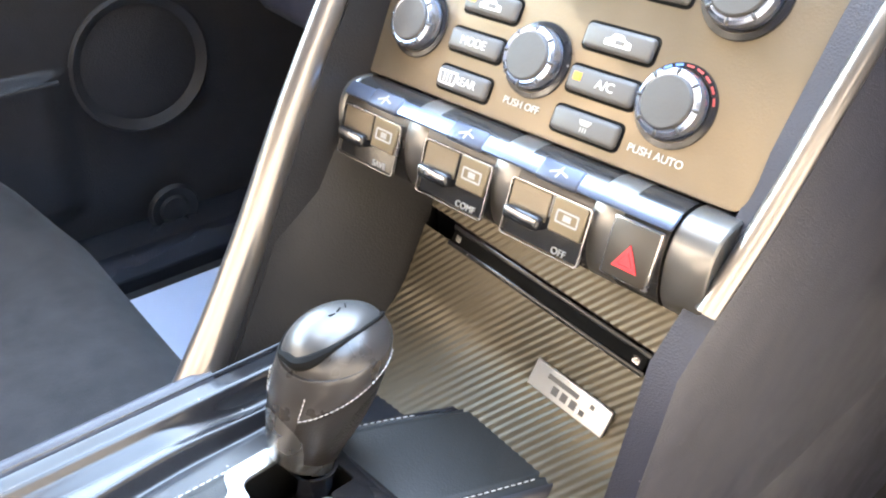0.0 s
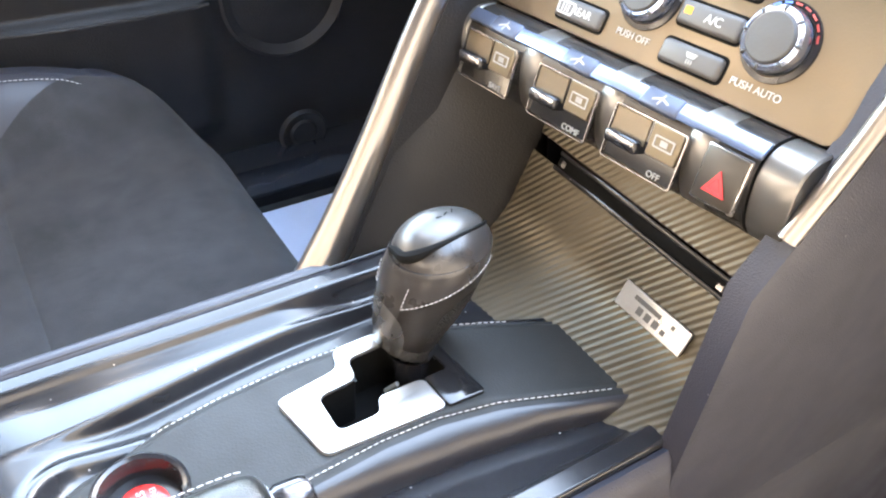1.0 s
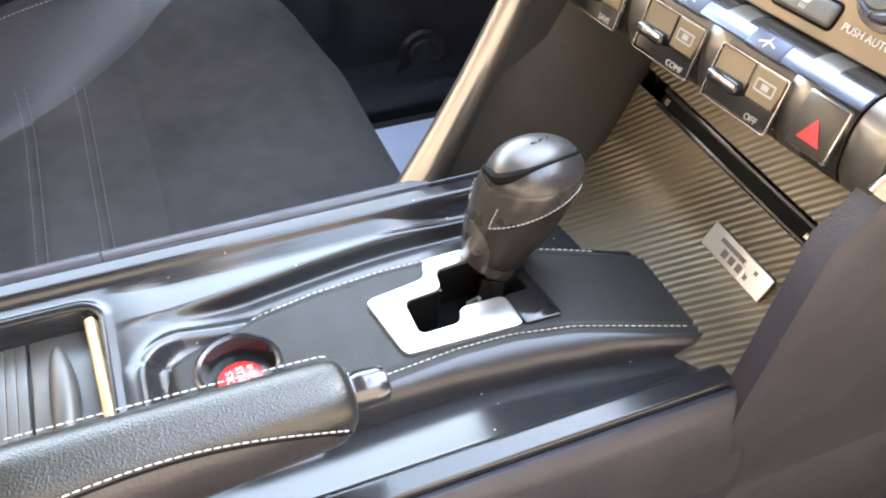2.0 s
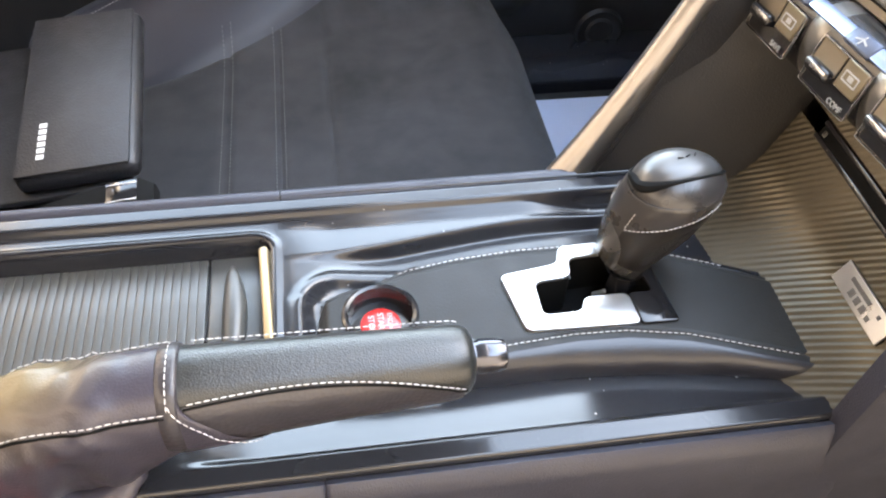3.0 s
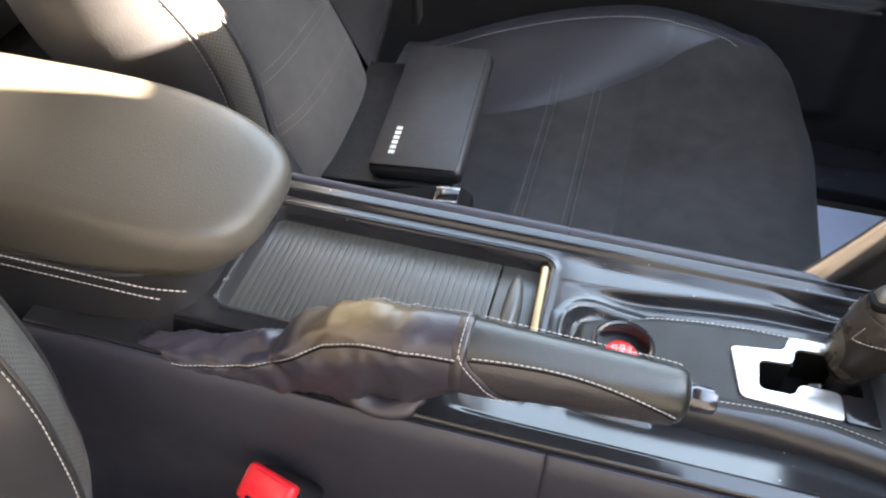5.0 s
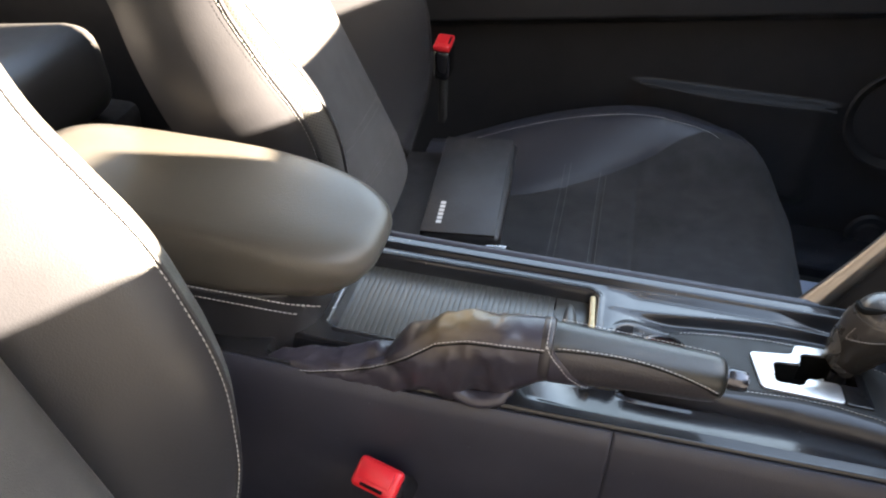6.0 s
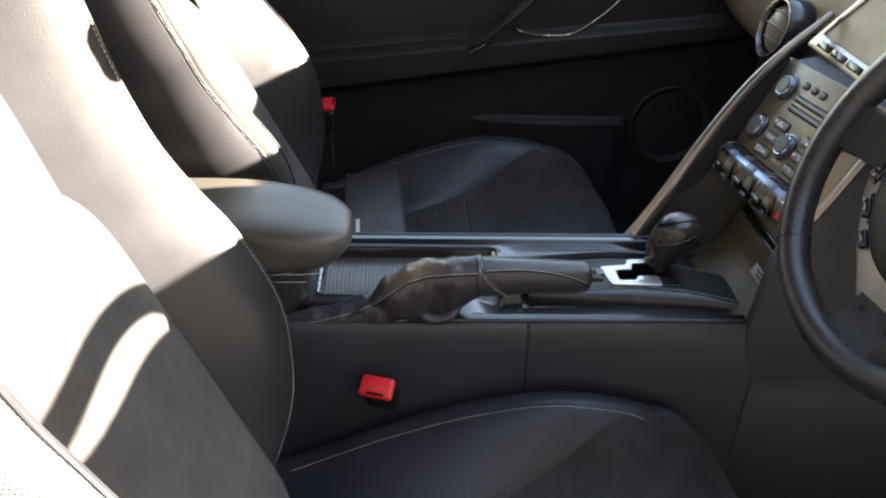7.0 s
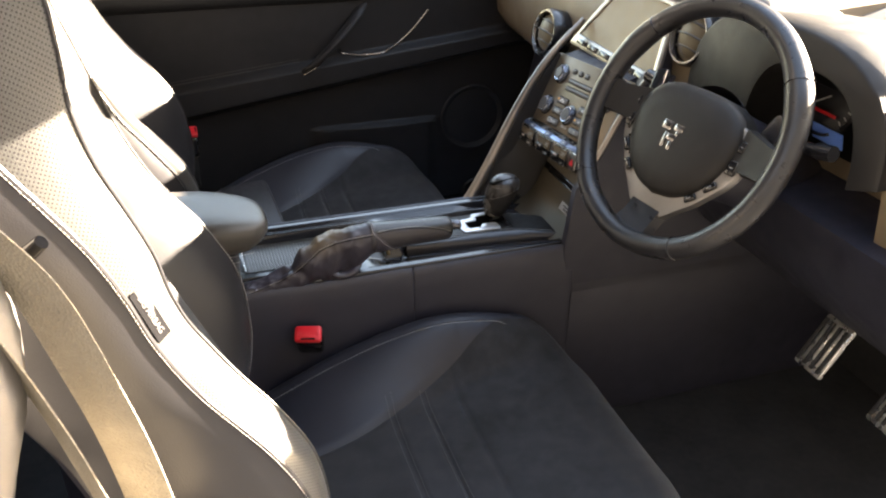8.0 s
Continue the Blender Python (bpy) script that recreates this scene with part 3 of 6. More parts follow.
OUT_S = [(-0.03, 0.165), (0.05, 0.182), (0.13, 0.192), (0.20, 0.197), (0.25, 0.197), (0.30, 0.190), (0.35, 0.187), (0.43, 0.188), (0.50, 0.199), (0.55, 0.203), (0.62, 0.207), (0.70, 0.206), (0.78, 0.190), (0.84, 0.160), (0.88, 0.122)]
OUT_D = [(-0.03, -0.045), (0.03, 0.010), (0.08, 0.052), (0.14, 0.092), (0.20, 0.112), (0.24, 0.118), (0.295, 0.112), (0.347, 0.101), (0.39, 0.095), (0.43, 0.092), (0.46, 0.095), (0.51, 0.106), (0.55, 0.109), (0.60, 0.112), (0.645, 0.122), (0.68, 0.137), (0.72, 0.150), (0.77, 0.140), (0.83, 0.090), (0.88, 0.035)]
SEAM_S = [(-0.03, 0.205), (0.05, 0.224), (0.13, 0.234), (0.22, 0.238), (0.29, 0.232), (0.33, 0.222), (0.365, 0.215), (0.41, 0.219), (0.45, 0.223), (0.50, 0.229), (0.55, 0.233), (0.63, 0.233), (0.72, 0.226), (0.80, 0.206), (0.84, 0.178), (0.88, 0.135)]
SEAM_D = [(-0.03, -0.055), (0.03, -0.005), (0.08, 0.034), (0.14, 0.074), (0.20, 0.094), (0.25, 0.097), (0.29, 0.092), (0.33, 0.080), (0.365, 0.070), (0.41, 0.067), (0.45, 0.068), (0.50, 0.074), (0.55, 0.075), (0.60, 0.069), (0.63, 0.064), (0.70, 0.056), (0.80, 0.040), (0.88, 0.015)]


def back_ring(l, outboard=False, mid=0.122, band=1.0):
    """Half a section of the backrest: middle, bolster face, band, side and shell."""
    sc, dc = spline(l, OUT_S if outboard else CREST_S), spline(l, OUT_D if outboard else CREST_D)
    wide = interp(l, [(0.0, 0.046), (0.30, 0.048), (0.42, 0.030), (0.70, 0.024)])
    se, de = (spline(l, SEAM_S), spline(l, SEAM_D)) if outboard else (sc + 0.86 * wide * band, dc - 0.75 * wide * band)
    flare = 0.86 * wide * (1 - band)
    low = -0.008 * (1 - sstep(0.42, 0.55, l))
    s4 = min(mid, sc - 0.05)
    out = [(0.0, low), (0.37 * s4, low + 0.001), (0.74 * s4, low + 0.003), (s4 - 0.010, low + 0.003), (s4, low)]
    for f, g in ((0.30, 0.42), (0.56, 0.73), (0.83, 0.95), (1.0, 1.0)):
        out.append((s4 + (sc - s4) * f, low + (dc - low) * g))
    for f, b in ((0.33, 0.0042), (0.68, 0.0042), (1.0, 0.0)):
        out.append((sc + (se - sc) * f + b * 0.8, dc + (de - dc) * f + b))
    shell = min(-0.066, de - 0.045) * interp(l, [(-0.03, 1.0), (0.5, 0.95), (0.88, 0.5)])
    for f, b in ((0.07, 0.0035), (0.22, 0.0065), (0.42, 0.0075), (0.64, 0.006), (0.84, 0.002), (1.0, -0.005)):
        out.append((se + b + flare * min(1.0, 2.2 * f) ** 0.7, de + (shell - de) * f))
    k = shell - 0.004
    se += flare
    return out + [(se * 0.86, k - 0.012), (se * 0.5, k - 0.022), (0.0, k - 0.024)]


def back_point(l, s, d):
    return BACK0 + UPV * l + FWD * d + Vector((0, s, 0))


LS = lin(-0.03, 0.88, 186)


def back_strip(i0, i1, sign, outer, mid=0.122, band=1.0):
    rings = [[back_point(l, sign * s, d) for s, d in back_ring(l, sign == outer, mid, band)[i0 : i1 + 1]] for l in LS]
    bm = loft(rings, False, False)
    uv = bm.loops.layers.uv.new("UVMap")
    at = {}
    n = len(rings[0])
    for j, ring in enumerate(rings):
        across = 0.0
        for i, p in enumerate(ring):
            across += (p - ring[i - 1]).length if i else 0.0
            at[j * n + i] = (across, LS[j])
    bm.verts.index_update()
    for f in bm.faces:
        for lp in f.loops:
            lp[uv].uv = at[lp.vert.index]
    return bm


def back_line(i, sign, outer, l0, l1, n=60, lift=0.0012, ds=0.0, band=1.0):
    out = []
    for l in lin(l0, l1, n):
        s, d = back_ring(l, sign == outer, band=band)[i]
        out.append(back_point(l, sign * (s + ds), d + lift))
    return out


def pillow(p, l, mid=0.122):
    """The padded middle of the backrest: offset across and forward for p in -1 to 1."""
    half = (mid + 0.004) * (1.0 if l < 0.40 else math.sqrt(max(0.0, 1 - ((l - 0.40) / 0.0925) ** 2.6)))
    rise = 0.036 * sstep(-0.06, 0.10, l) * math.sqrt(max(0.0, 1 - sstep(0.36, 0.492, l) ** 1.5))
    d = -0.006 + (0.006 + rise) * max(0.0, 1 - abs(p) ** 3.4) ** 0.55
    for c in (0.10, 0.155):
        d -= 0.0025 * math.exp(-((l - c) / 0.004) ** 2) * (1 - abs(p) ** 4)
    return half * p, d


def build_seat(y, label, group, outer, back=(0.0, 0.0), wide=1.0, ahead=0.0, back_wide=1.0, recline=0.0, sunk=0.0, mid=0.122, band=1.0):
    """back: how far the backrest is set off in x and y; wide, ahead: the cushion's stretch; back_wide, recline: the backrest's; sunk, mid: how deep its pillow lies, and its half-width; band: how much of its width the perforated band keeps."""
    seat = thing("front_seat", label, "car seat", (0, y, 0), group)
    stretch = Matrix.Translation((-0.36, 0, 0)) @ Matrix.Diagonal((1 + ahead / 0.56, wide, 1, 1)) @ Matrix.Translation((0.36, 0, 0))
    set_back = Matrix.Translation(BACK0 + Vector((back[0], back[1], 0))) @ pose(0, 0, 0, 0, -recline, 0) @ Matrix.Diagonal((1, back_wide, 1, 1)) @ Matrix.Translation(-BACK0)

    def cp(p):
        return stretch @ p

    def bp(pts):
        return [set_back @ p for p in pts]

    def bmv(bm):
        return moved(bm, set_back)

    # cushion
    bm = surface(lambda p, v: cp(cushion_point(p * insert_half(cushion_x(v)), v, outer)), lin(-1, 1, 41), V_ROWS)
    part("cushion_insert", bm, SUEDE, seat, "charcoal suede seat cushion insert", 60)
    for sg in (1, -1):
        edge = cushion_edge(sg, outer)
        bm = surface(lambda q, v: cp(cushion_point(sg * (insert_half(cushion_x(v)) + q * (edge - insert_half(cushion_x(v)))), v, outer)), lin(0, 1, 34), V_ROWS)
        into(bm, surface(lambda q, v: cp((lambda p: Vector((p.x, sg * (edge + 0.006 * math.sin(math.pi * q)), p.z * (1 - q) + 0.09 * q)))(cushion_point(sg * edge, v, outer))), lin(0, 1, 8), V_ROWS))
        bol = part("cushion_bolster", bm, CUSHION_LEATHER, seat, "smooth black leather side bolster", 60)
        stitches("stitching", [cp(cushion_point(sg * 0.227, v, outer)) + Vector((0, 0, 0.0012)) for v in lin(0.05, 0.76, 90)], bol, 0.0050, 0.0034, 0.00042)
    for c in (-0.068, -0.077, -0.122, -0.131):
        pts = []
        for s in lin(-0.16, 0.16, 40):
            v = 0.8 * (c + 0.36) / (cushion_front(s) - 0.05 + 0.36)
            pts.append(cp(cushion_point(s, v)) + Vector((0, 0, 0.0012)))
        stitches("stitching", pts, seat, 0.0055, 0.0036, 0.0004, THREAD_GREY)
    part("cushion_base", between(-0.36, 0.13, -0.25, 0.25, 0.03, 0.17, 0.03, 3), SOFT, seat, "black plastic seat base")
    for sg in (1, -1):
        part("seat_rail", between(-0.33, 0.12, sg * 0.20 - 0.02, sg * 0.20 + 0.02, 0.0, 0.04, 0.004), STEEL, seat, "dull steel seat rail")
    # backrest; only the driver's has the deep outer bolster
    bo = min(outer, 0)
    bm = back_strip(0, 4, 1, bo, mid, band)
    into(bm, back_strip(0, 4, -1, bo, mid, band))
    bmesh.ops.remove_doubles(bm, verts=bm.verts, dist=1e-5)
    part("backrest_centre", bmv(moved(bm, Matrix.Translation(FWD * -sunk))), LEATHER_SMOOTH, seat, "smooth black leather behind the pillow", 60)
    bm = surface(lambda p, l: set_back @ (back_point(l, *pillow(p, l, mid)) - FWD * sunk), lin(-1, 1, 45), [0.0 + 0.492 * math.sin(math.pi / 2 * q) for q in lin(0, 1, 90)])
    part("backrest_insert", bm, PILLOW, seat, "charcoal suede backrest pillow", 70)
    for sg in (1, -1):
        b = part("backrest_bolster", bmv(back_strip(4, 8, sg, bo, mid, band)), LEATHER_SMOOTH, seat, "smooth black leather backrest bolster", 60)
        if outer == -1 and sg == 1:
            stitches("stitching", bp(back_line(8, sg, bo, 0.02, 0.84, 120, 0.0016, -0.0045)), b, 0.0050, 0.0034, 0.00042)
        b = part("bolster_band", bmv(back_strip(8, 11, sg, bo, mid, band)), LEATHER_PERF, seat, "perforated black leather band", 60)
        if outer == 1 or sg == -1:
            stitches("stitching", bp(back_line(11, sg, bo, 0.02, 0.82, 120, 0.0002, 0.0050, band=band)), b, 0.0042, 0.0026, 0.00030)
        part("crest_piping", tube(bp(back_line(8, sg, bo, 0.0, 0.84, 100, 0.0004)), 0.0018, 8), LEATHER_SMOOTH, b)
        part("backrest_side", bmv(back_strip(11, 17, sg, bo, mid, band)), LEATHER_SMOOTH, seat, "smooth black leather backrest side", 60)
        part("piping", tube(bp(back_line(11, sg, bo, 0.0, 0.84, 100, 0.0005, band=band)), 0.0026, 8), LEATHER_SMOOTH, b)
    for dl in (0.095, 0.105, 0.150, 0.160):
        pts = bp([back_point(dl, pillow(p, dl, mid)[0], pillow(p, dl, mid)[1] + 0.0012 - sunk) for p in lin(-0.93, 0.93, 40)])
        stitches("stitching", pts, seat, 0.0055, 0.0036, 0.0004, THREAD_GREY)
    bm = back_strip(17, 20, 1, bo, mid, band)
    into(bm, back_strip(17, 20, -1, bo, mid, band))
    part("backrest_shell", bmv(bm), SOFT, seat, "black moulded backrest shell", 60)
    top = [back_point(0.88, s, d) for s, d in back_ring(0.88, bo == 1)] + [back_point(0.88, -s, d) for s, d in back_ring(0.88, bo == -1)[-2:0:-1]]
    bm = bmesh.new()
    bm.faces.new([bm.verts.new(set_back @ p) for p in top])
    part("shoulder_cap", bm, LEATHER, seat)
    # the headrest: a soft pillow between the shoulders
    rings = []
    for i in range(17):
        t = i / 16
        l = 0.515 + 0.36 * t
        f = max(0.02, math.sin(math.pi * min(1, max(0, 0.03 + 0.94 * t)))) ** 0.42
        w, dpt = 0.122 * f * (1 - 0.12 * t), 0.060 * f
        rings.append(bp([back_point(l, w * math.copysign(abs(math.cos(a)) ** 0.75, math.cos(a)), 0.004 + dpt * math.copysign(abs(math.sin(a)) ** 0.8, math.sin(a))) for a in (2 * math.pi * k / 36 for k in range(36))]))
    hr = part("headrest", loft(rings), LEATHER, seat, "padded black leather headrest", 60)
    part("harness_slot", rbox(0.012, 0.085, 0.05, 0.006, 2, Matrix.Translation(set_back @ back_point(0.70, 0, 0.062)) @ pose(0, 0, 0, 0, -22.6 - recline, 0)), GLOSS, hr, "gloss black slot frame")
    return seat


driver = build_seat(-0.368, "black leather and suede driver's sports seat beside the console", "front seats", -1, ahead=0.026)
passenger = build_seat(0.400, "black leather and suede passenger sports seat with a wallet on it", "front seats", 1, (-0.018, -0.030), 1.07, 0.012, 1.0, 4.5, 0.022, 0.108, 0.5)

# the airbag tag on the driver's outer bolster
p0, p1 = back_line(11, -1, -1, 0.440, 0.500, 2, 0.001)
ax = (p1 - p0).normalized()
nrm = (FWD * 0.66 + Vector((0, -1, 0)) * 0.75).normalized()
nrm = (nrm - ax * nrm.dot(ax)).normalized()
TAG_AT = p0.lerp(p1, 0.5) + Vector((0, 1, 0)) * 0.0075 + FWD * 0.0065
tag = part("airbag_tag", rbox(0.056, 0.0150, 0.0010, 0.0004, 1, basis(TAG_AT + nrm * 0.0030, ax, nrm.cross(ax), nrm)), TAG_CLOTH, driver, "black fabric airbag tag")
lettering("tag_lettering", "SRS AIRBAG", 0.0080, basis(TAG_AT + nrm * 0.0037, -ax, -nrm.cross(ax), nrm), THREAD_GREY, tag)


# ---- belt buckles ----
def buckle(at, m, label):
    b = thing("belt_buckle", label, "seat belt buckle", at, "belt buckles")
    b.matrix_basis = m @ Matrix.Scale(0.84, 4)
    part("stalk", rbox(0.014, 0.026, 0.12, 0.004, 2, pose(0, 0, -0.09)), RUBBER, b)
    part("housing", rbox(0.031, 0.049, 0.060, 0.009, 3, pose(0, 0, -0.018)), SATIN, b)
    part("release_button", rbox(0.032, 0.050, 0.014, 0.0055, 3, pose(0.0, 0, 0.018)), RED, b, "red plastic release button")
    part("press_face", rbox(0.020, 0.036, 0.002, 0.0009, 2, pose(-0.003, 0, 0.0252)), RED, b, "red raised press face")
    part("slot", rbox(0.0035, 0.026, 0.004, 0.0008, 1, pose(0.0115, 0, 0.0245)), DARK, b)
    return b


buckle((0, 0, 0), pose(-0.217, -0.113, 0.318, 0, 34, -106), "black seat belt buckle with a red release button")
buckle((0, 0, 0), pose(-0.338, 0.640, 0.379, 6, 0, 0), "black seat belt buckle with a red release button")
pb = tagged(new("belt_clasp"), "gloss black seat belt clasp lying beside the wallet", "seat belt clasp")
pb.matrix_basis = pose(-0.205, 0.212, 0.322, 8, -6, 2)
def clasp_ring(x, hw, top, low):
    return [Vector((x, y, z)) for y, z in ((-hw, low), (-hw, top - 0.004), (-hw + 0.004, top), (hw - 0.004, top), (hw, top - 0.004), (hw, low))]


part("case", loft([clasp_ring(-0.062, 0.008, 0.000, -0.008), clasp_ring(-0.030, 0.012, 0.004, -0.010), clasp_ring(0.010, 0.0145, 0.010, -0.011), clasp_ring(0.040, 0.015, 0.012, -0.011), clasp_ring(0.050, 0.013, 0.004, -0.011)]), DARK, pb, "tapered black clasp case")
part("end_face", rbox(0.024, 0.022, 0.004, 0.0015, 2, pose(0.028, 0.0, 0.0108)), GLOSS, pb, "gloss black bevelled end face")
# Chrome strips stand for the thin highlights along the end bevels.
for dy in (-0.009, 0.007):
    part("edge_glint", rbox(0.024, 0.0020, 0.0012, 0.0004, 1, pose(0.028, dy, 0.0128)), CHROME, pb, "thin chrome strip for an edge highlight")

# ---- wallet on the passenger seat ----
w = thing("document_wallet", "black vinyl document wallet lying on the passenger seat", "wallet")
w.matrix_basis = pose(-0.241, 0.397, 0.293, 5, -4, 3)
part("cover", rbox(0.105, 0.218, 0.022, 0.009, 4), CARD, w)
part("flap", rbox(0.096, 0.216, 0.004, 0.0018, 2, pose(-0.002, 0, 0.0115)), CARD, w)
for i in range(6):
    part("print_bar", rbox(0.0066, 0.0056, 0.0006, 0.0001, 1, pose(-0.029, -0.088 + 0.0078 * i, 0.0138)), WHITE, w, "white printed bar")
part("under_cover", rbox(0.150, 0.214, 0.008, 0.003, 2, pose(-0.034, -0.004, -0.0165)), CARD, w, "black back cover folded out under the wallet")

# ---- centre console ----
DECK = 0.400
console = tagged(thing("centre_console", "satin black centre console with leather pad and tambour tray", "console", (0, 0.02, 0.0)), kind="structure")
CO = console.location


def cl(bm):
    """World place to the console's own."""
    return moved(bm, Matrix.Translation(-CO))


def in_round(x, y, x0, x1, y0, y1, r):
    """Signed distance to a rounded rectangle; negative inside."""
    dx, dy = max(x0 + r - x, x - x1 + r, 0), max(y0 + r - y, y - y1 + r, 0)
    inner = max(x0 - x, x - x1, y0 - y, y - y1)
    return math.hypot(dx, dy) - r if dx > 0 and dy > 0 else inner


def pad_top(x):
    return interp(x, [(-0.034, 0.028), (-0.030, 0.036), (-0.020, 0.041), (0.0, 0.046), (0.02, 0.0535), (0.05, 0.059), (0.09, 0.0625), (0.135, 0.0620), (0.16, 0.0570), (0.184, 0.0480), (0.21, 0.0375), (0.25, 0.0200)])


def pad_bottom(x):
    return interp(x, [(-0.034, -0.008), (-0.028, -0.018), (0.0, -0.0215), (0.04, -0.0205), (0.075, -0.0170), (0.11, -0.0145), (0.14, -0.0155), (0.174, -0.0220), (0.206, -0.0335), (0.235, -0.0430), (0.25, -0.0480)])


def skirt_low(x):
    """Foot of the pad's side wall."""
    return interp(x, [(-0.034, -0.012), (-0.028, -0.0235), (0.0, -0.0270), (0.06, -0.0275), (0.105, -0.0275), (0.15, -0.0310), (0.19, -0.0375), (0.23, -0.0480), (0.25, -0.0530)])


def deck_z(x, y):
    z = DECK
    # raised strip along the passenger edge
    z += 0.005 * sstep(0.102, 0.108, y) - 0.006 * sstep(0.1165, 0.119, y) * (1 - sstep(0.119, 0.1215, y))
    z -= 0.02 * sstep(0.121, 0.1275, y)
    # tray
    d = in_round(x, y, -0.296, -0.060, -0.024, 0.091, 0.012)
    z -= 0.016 * (1 - sstep(-0.007, 0.0, d))
    z += 0.0015 * math.exp(-((d - 0.002) / 0.0022) ** 2)
    # scoop that runs from the tray to the stack
    top = 0.073 + 0.018 * sstep(-0.05, 0.12, x)
    if x > -0.06:
        depth = 0.011 * sstep(-0.056, 0.02, x)
        a = sstep(pad_top(max(x, -0.03)), pad_top(max(x, -0.03)) + 0.006, y)
        z -= depth * a * (1 - sstep(top - 0.006, top + 0.001, y))
        z -= 0.014 * sstep(0.10, 0.16, x) * sstep(top - 0.004, top + 0.010, y) * (1 - sstep(0.101, 0.106, y)) * 0.7
    # well under the selector gate
    z -= 0.045 * (1 - sstep(-0.005, 0.0, in_round(x, y, 0.086, 0.168, -0.004, 0.056, 0.004)))
    # rim round the pad's tail
    e = in_round(x, y, -0.034, 0.30, -0.020, 0.046, 0.016)
    if x < 0.03:
        z += 0.0018 * math.exp(-((e - 0.011) / 0.0042) ** 2) - 0.006 * (1 - sstep(0.0, 0.011, e))
    # trough on the driver's side
    t0 = skirt_low(max(0.02, x)) + 0.012
    if x > -0.115:
        f = sstep(-0.115, -0.06, x)
        z -= f * (0.005 * sstep(-0.0655, -0.060, y) + 0.24 * max(0.0, y + 0.063)) * (1 - sstep(t0 - 0.010, t0, y))
        z -= 0.8 * max(0.0, y - 0.03) ** 2 * (1 - sstep(0.095, 0.103, y)) * sstep(-0.06, -0.02, x)
    # handbrake well
    d = in_round(x, y, -0.335, -0.150, -0.074, -0.040, 0.008)
    z -= 0.05 * (1 - sstep(-0.006, 0.0, d))
    z -= 0.016 * (1 - sstep(-0.080, -0.0755, y))
    return z


bm = surface(lambda u, v: Vector((u, v, deck_z(u, v))), lin(-0.42, 0.30, 340), lin(-0.0795, 0.1275, 250))
part("deck", cl(bm), SATIN, console, "satin black plastic console top", 70)
part("sill_pad", cl(tube([(-0.60, 0.124, 0.399), (-0.054, 0.124, 0.399)], 0.0062, 10)), SOFT, console)
part("sill_pad", cl(tube([(-0.053, 0.124, 0.399), (0.145, 0.125, 0.399)], 0.0062, 10)), SOFT, console)
part("body", cl(between(-0.62, 0.60, -0.072, 0.120, 0.0, 0.335, 0.01)), SOFT, console)
part("passenger_side_panel", cl(between(-0.62, 0.60, 0.112, 0.127, 0.0, 0.390, 0.004)), SOFT, console)


def side_panel(x0, x1):
    """A padded panel with a rounded top edge, bowing out below."""
    prof = [(-0.070, 0.02), (-0.094, 0.02), (-0.094, 0.20), (-0.0925, 0.30), (-0.090, 0.36), (-0.0875, 0.385), (-0.0845, 0.3945), (-0.081, 0.3975), (-0.0775, 0.396), (-0.0755, 0.390), (-0.070, 0.36)]
    xs = [x0, x0 + 0.0012, x0 + 0.003] + lin(x0 + 0.02, x1 - 0.02, 30) + [x1 - 0.003, x1 - 0.0012, x1]
    rings = []
    for i, x in enumerate(xs):
        k = {0: 0.0012, len(xs) - 1: 0.0012, 1: 0.0004, len(xs) - 2: 0.0004}.get(i, 0.0)
        rise = interp(x, [(-0.6, 0.0), (-0.36, 0.004), (-0.2, -0.001), (-0.1, 0.0)])
        rings.append([Vector((x, y + (k if y < -0.08 else 0), z - k + rise * (z > 0.3))) for y, z in prof])
    return loft(rings)


part("side_panel", cl(side_panel(-0.62, -0.0360)), SOFT, console, "black padded vinyl console side")
part("side_panel", cl(side_panel(-0.0356, 0.255)), SOFT, console, "black padded vinyl console side")

# tambour tray lid: separate slats
tray = thing("tray_lid", "ribbed black sliding tray lid with an upright finger pull", "tray lid", (-0.178, 0.03, DECK - 0.0155))
slat_me = None
xs = np.arange(-0.290, -0.100, 0.0052)
for i, x in enumerate(xs):
    if slat_me is None:
        b = rbox(0.00514, 0.112, 0.004, 0.0006, 2)
        ob = part("slat", b, TAMBOUR, tray)
        slat_me = ob.data
    else:
        ob = new("slat", slat_me)
        ob.parent = tray
    ob.location = (x - tray.location.x, 0.0, 0.0012)
part("lid_end", rbox(0.036, 0.118, 0.004, 0.0015, 2, pose(-0.0805 - tray.location.x, 0, 0.0008)), TAMBOUR, tray)
part("finger_pull", tube([(-0.0845 - tray.location.x + 0.0015 * math.cos(2 * q), 0.008 + 0.040 * q, 0.0035) for q in lin(-1, 1, 25)], [0.0012 + 0.0062 * max(0.0, 1 - q * q) ** 0.7 for q in lin(-1, 1, 25)], 14), TAMBOUR, tray, "black moulded finger pull")
part("bed", rbox(0.234, 0.119, 0.003, 0.0, 1, pose(-0.0, 0, -0.0022)), DARK, tray)
part("tray_edge", cl(rbox(0.0058, 0.104, 0.010, 0.0020, 3, Matrix.Translation((-0.0622, 0.030, DECK - 0.0036)) @ pose(0, 0, 0, 0, -14, 2.7))), EDGE_REFLECTION, console, "polished tray edge with a gold reflection in its colour")
part("tray_edge", cl(tube([(-0.2965, -0.02, DECK + 0.001), (-0.2965, 0.083, DECK + 0.001)], 0.0012, 8)), CHROME, console, "thin bright tray edge")

# leather pad with gate and starter openings
BTN = Vector((0.0015, 0.0178))
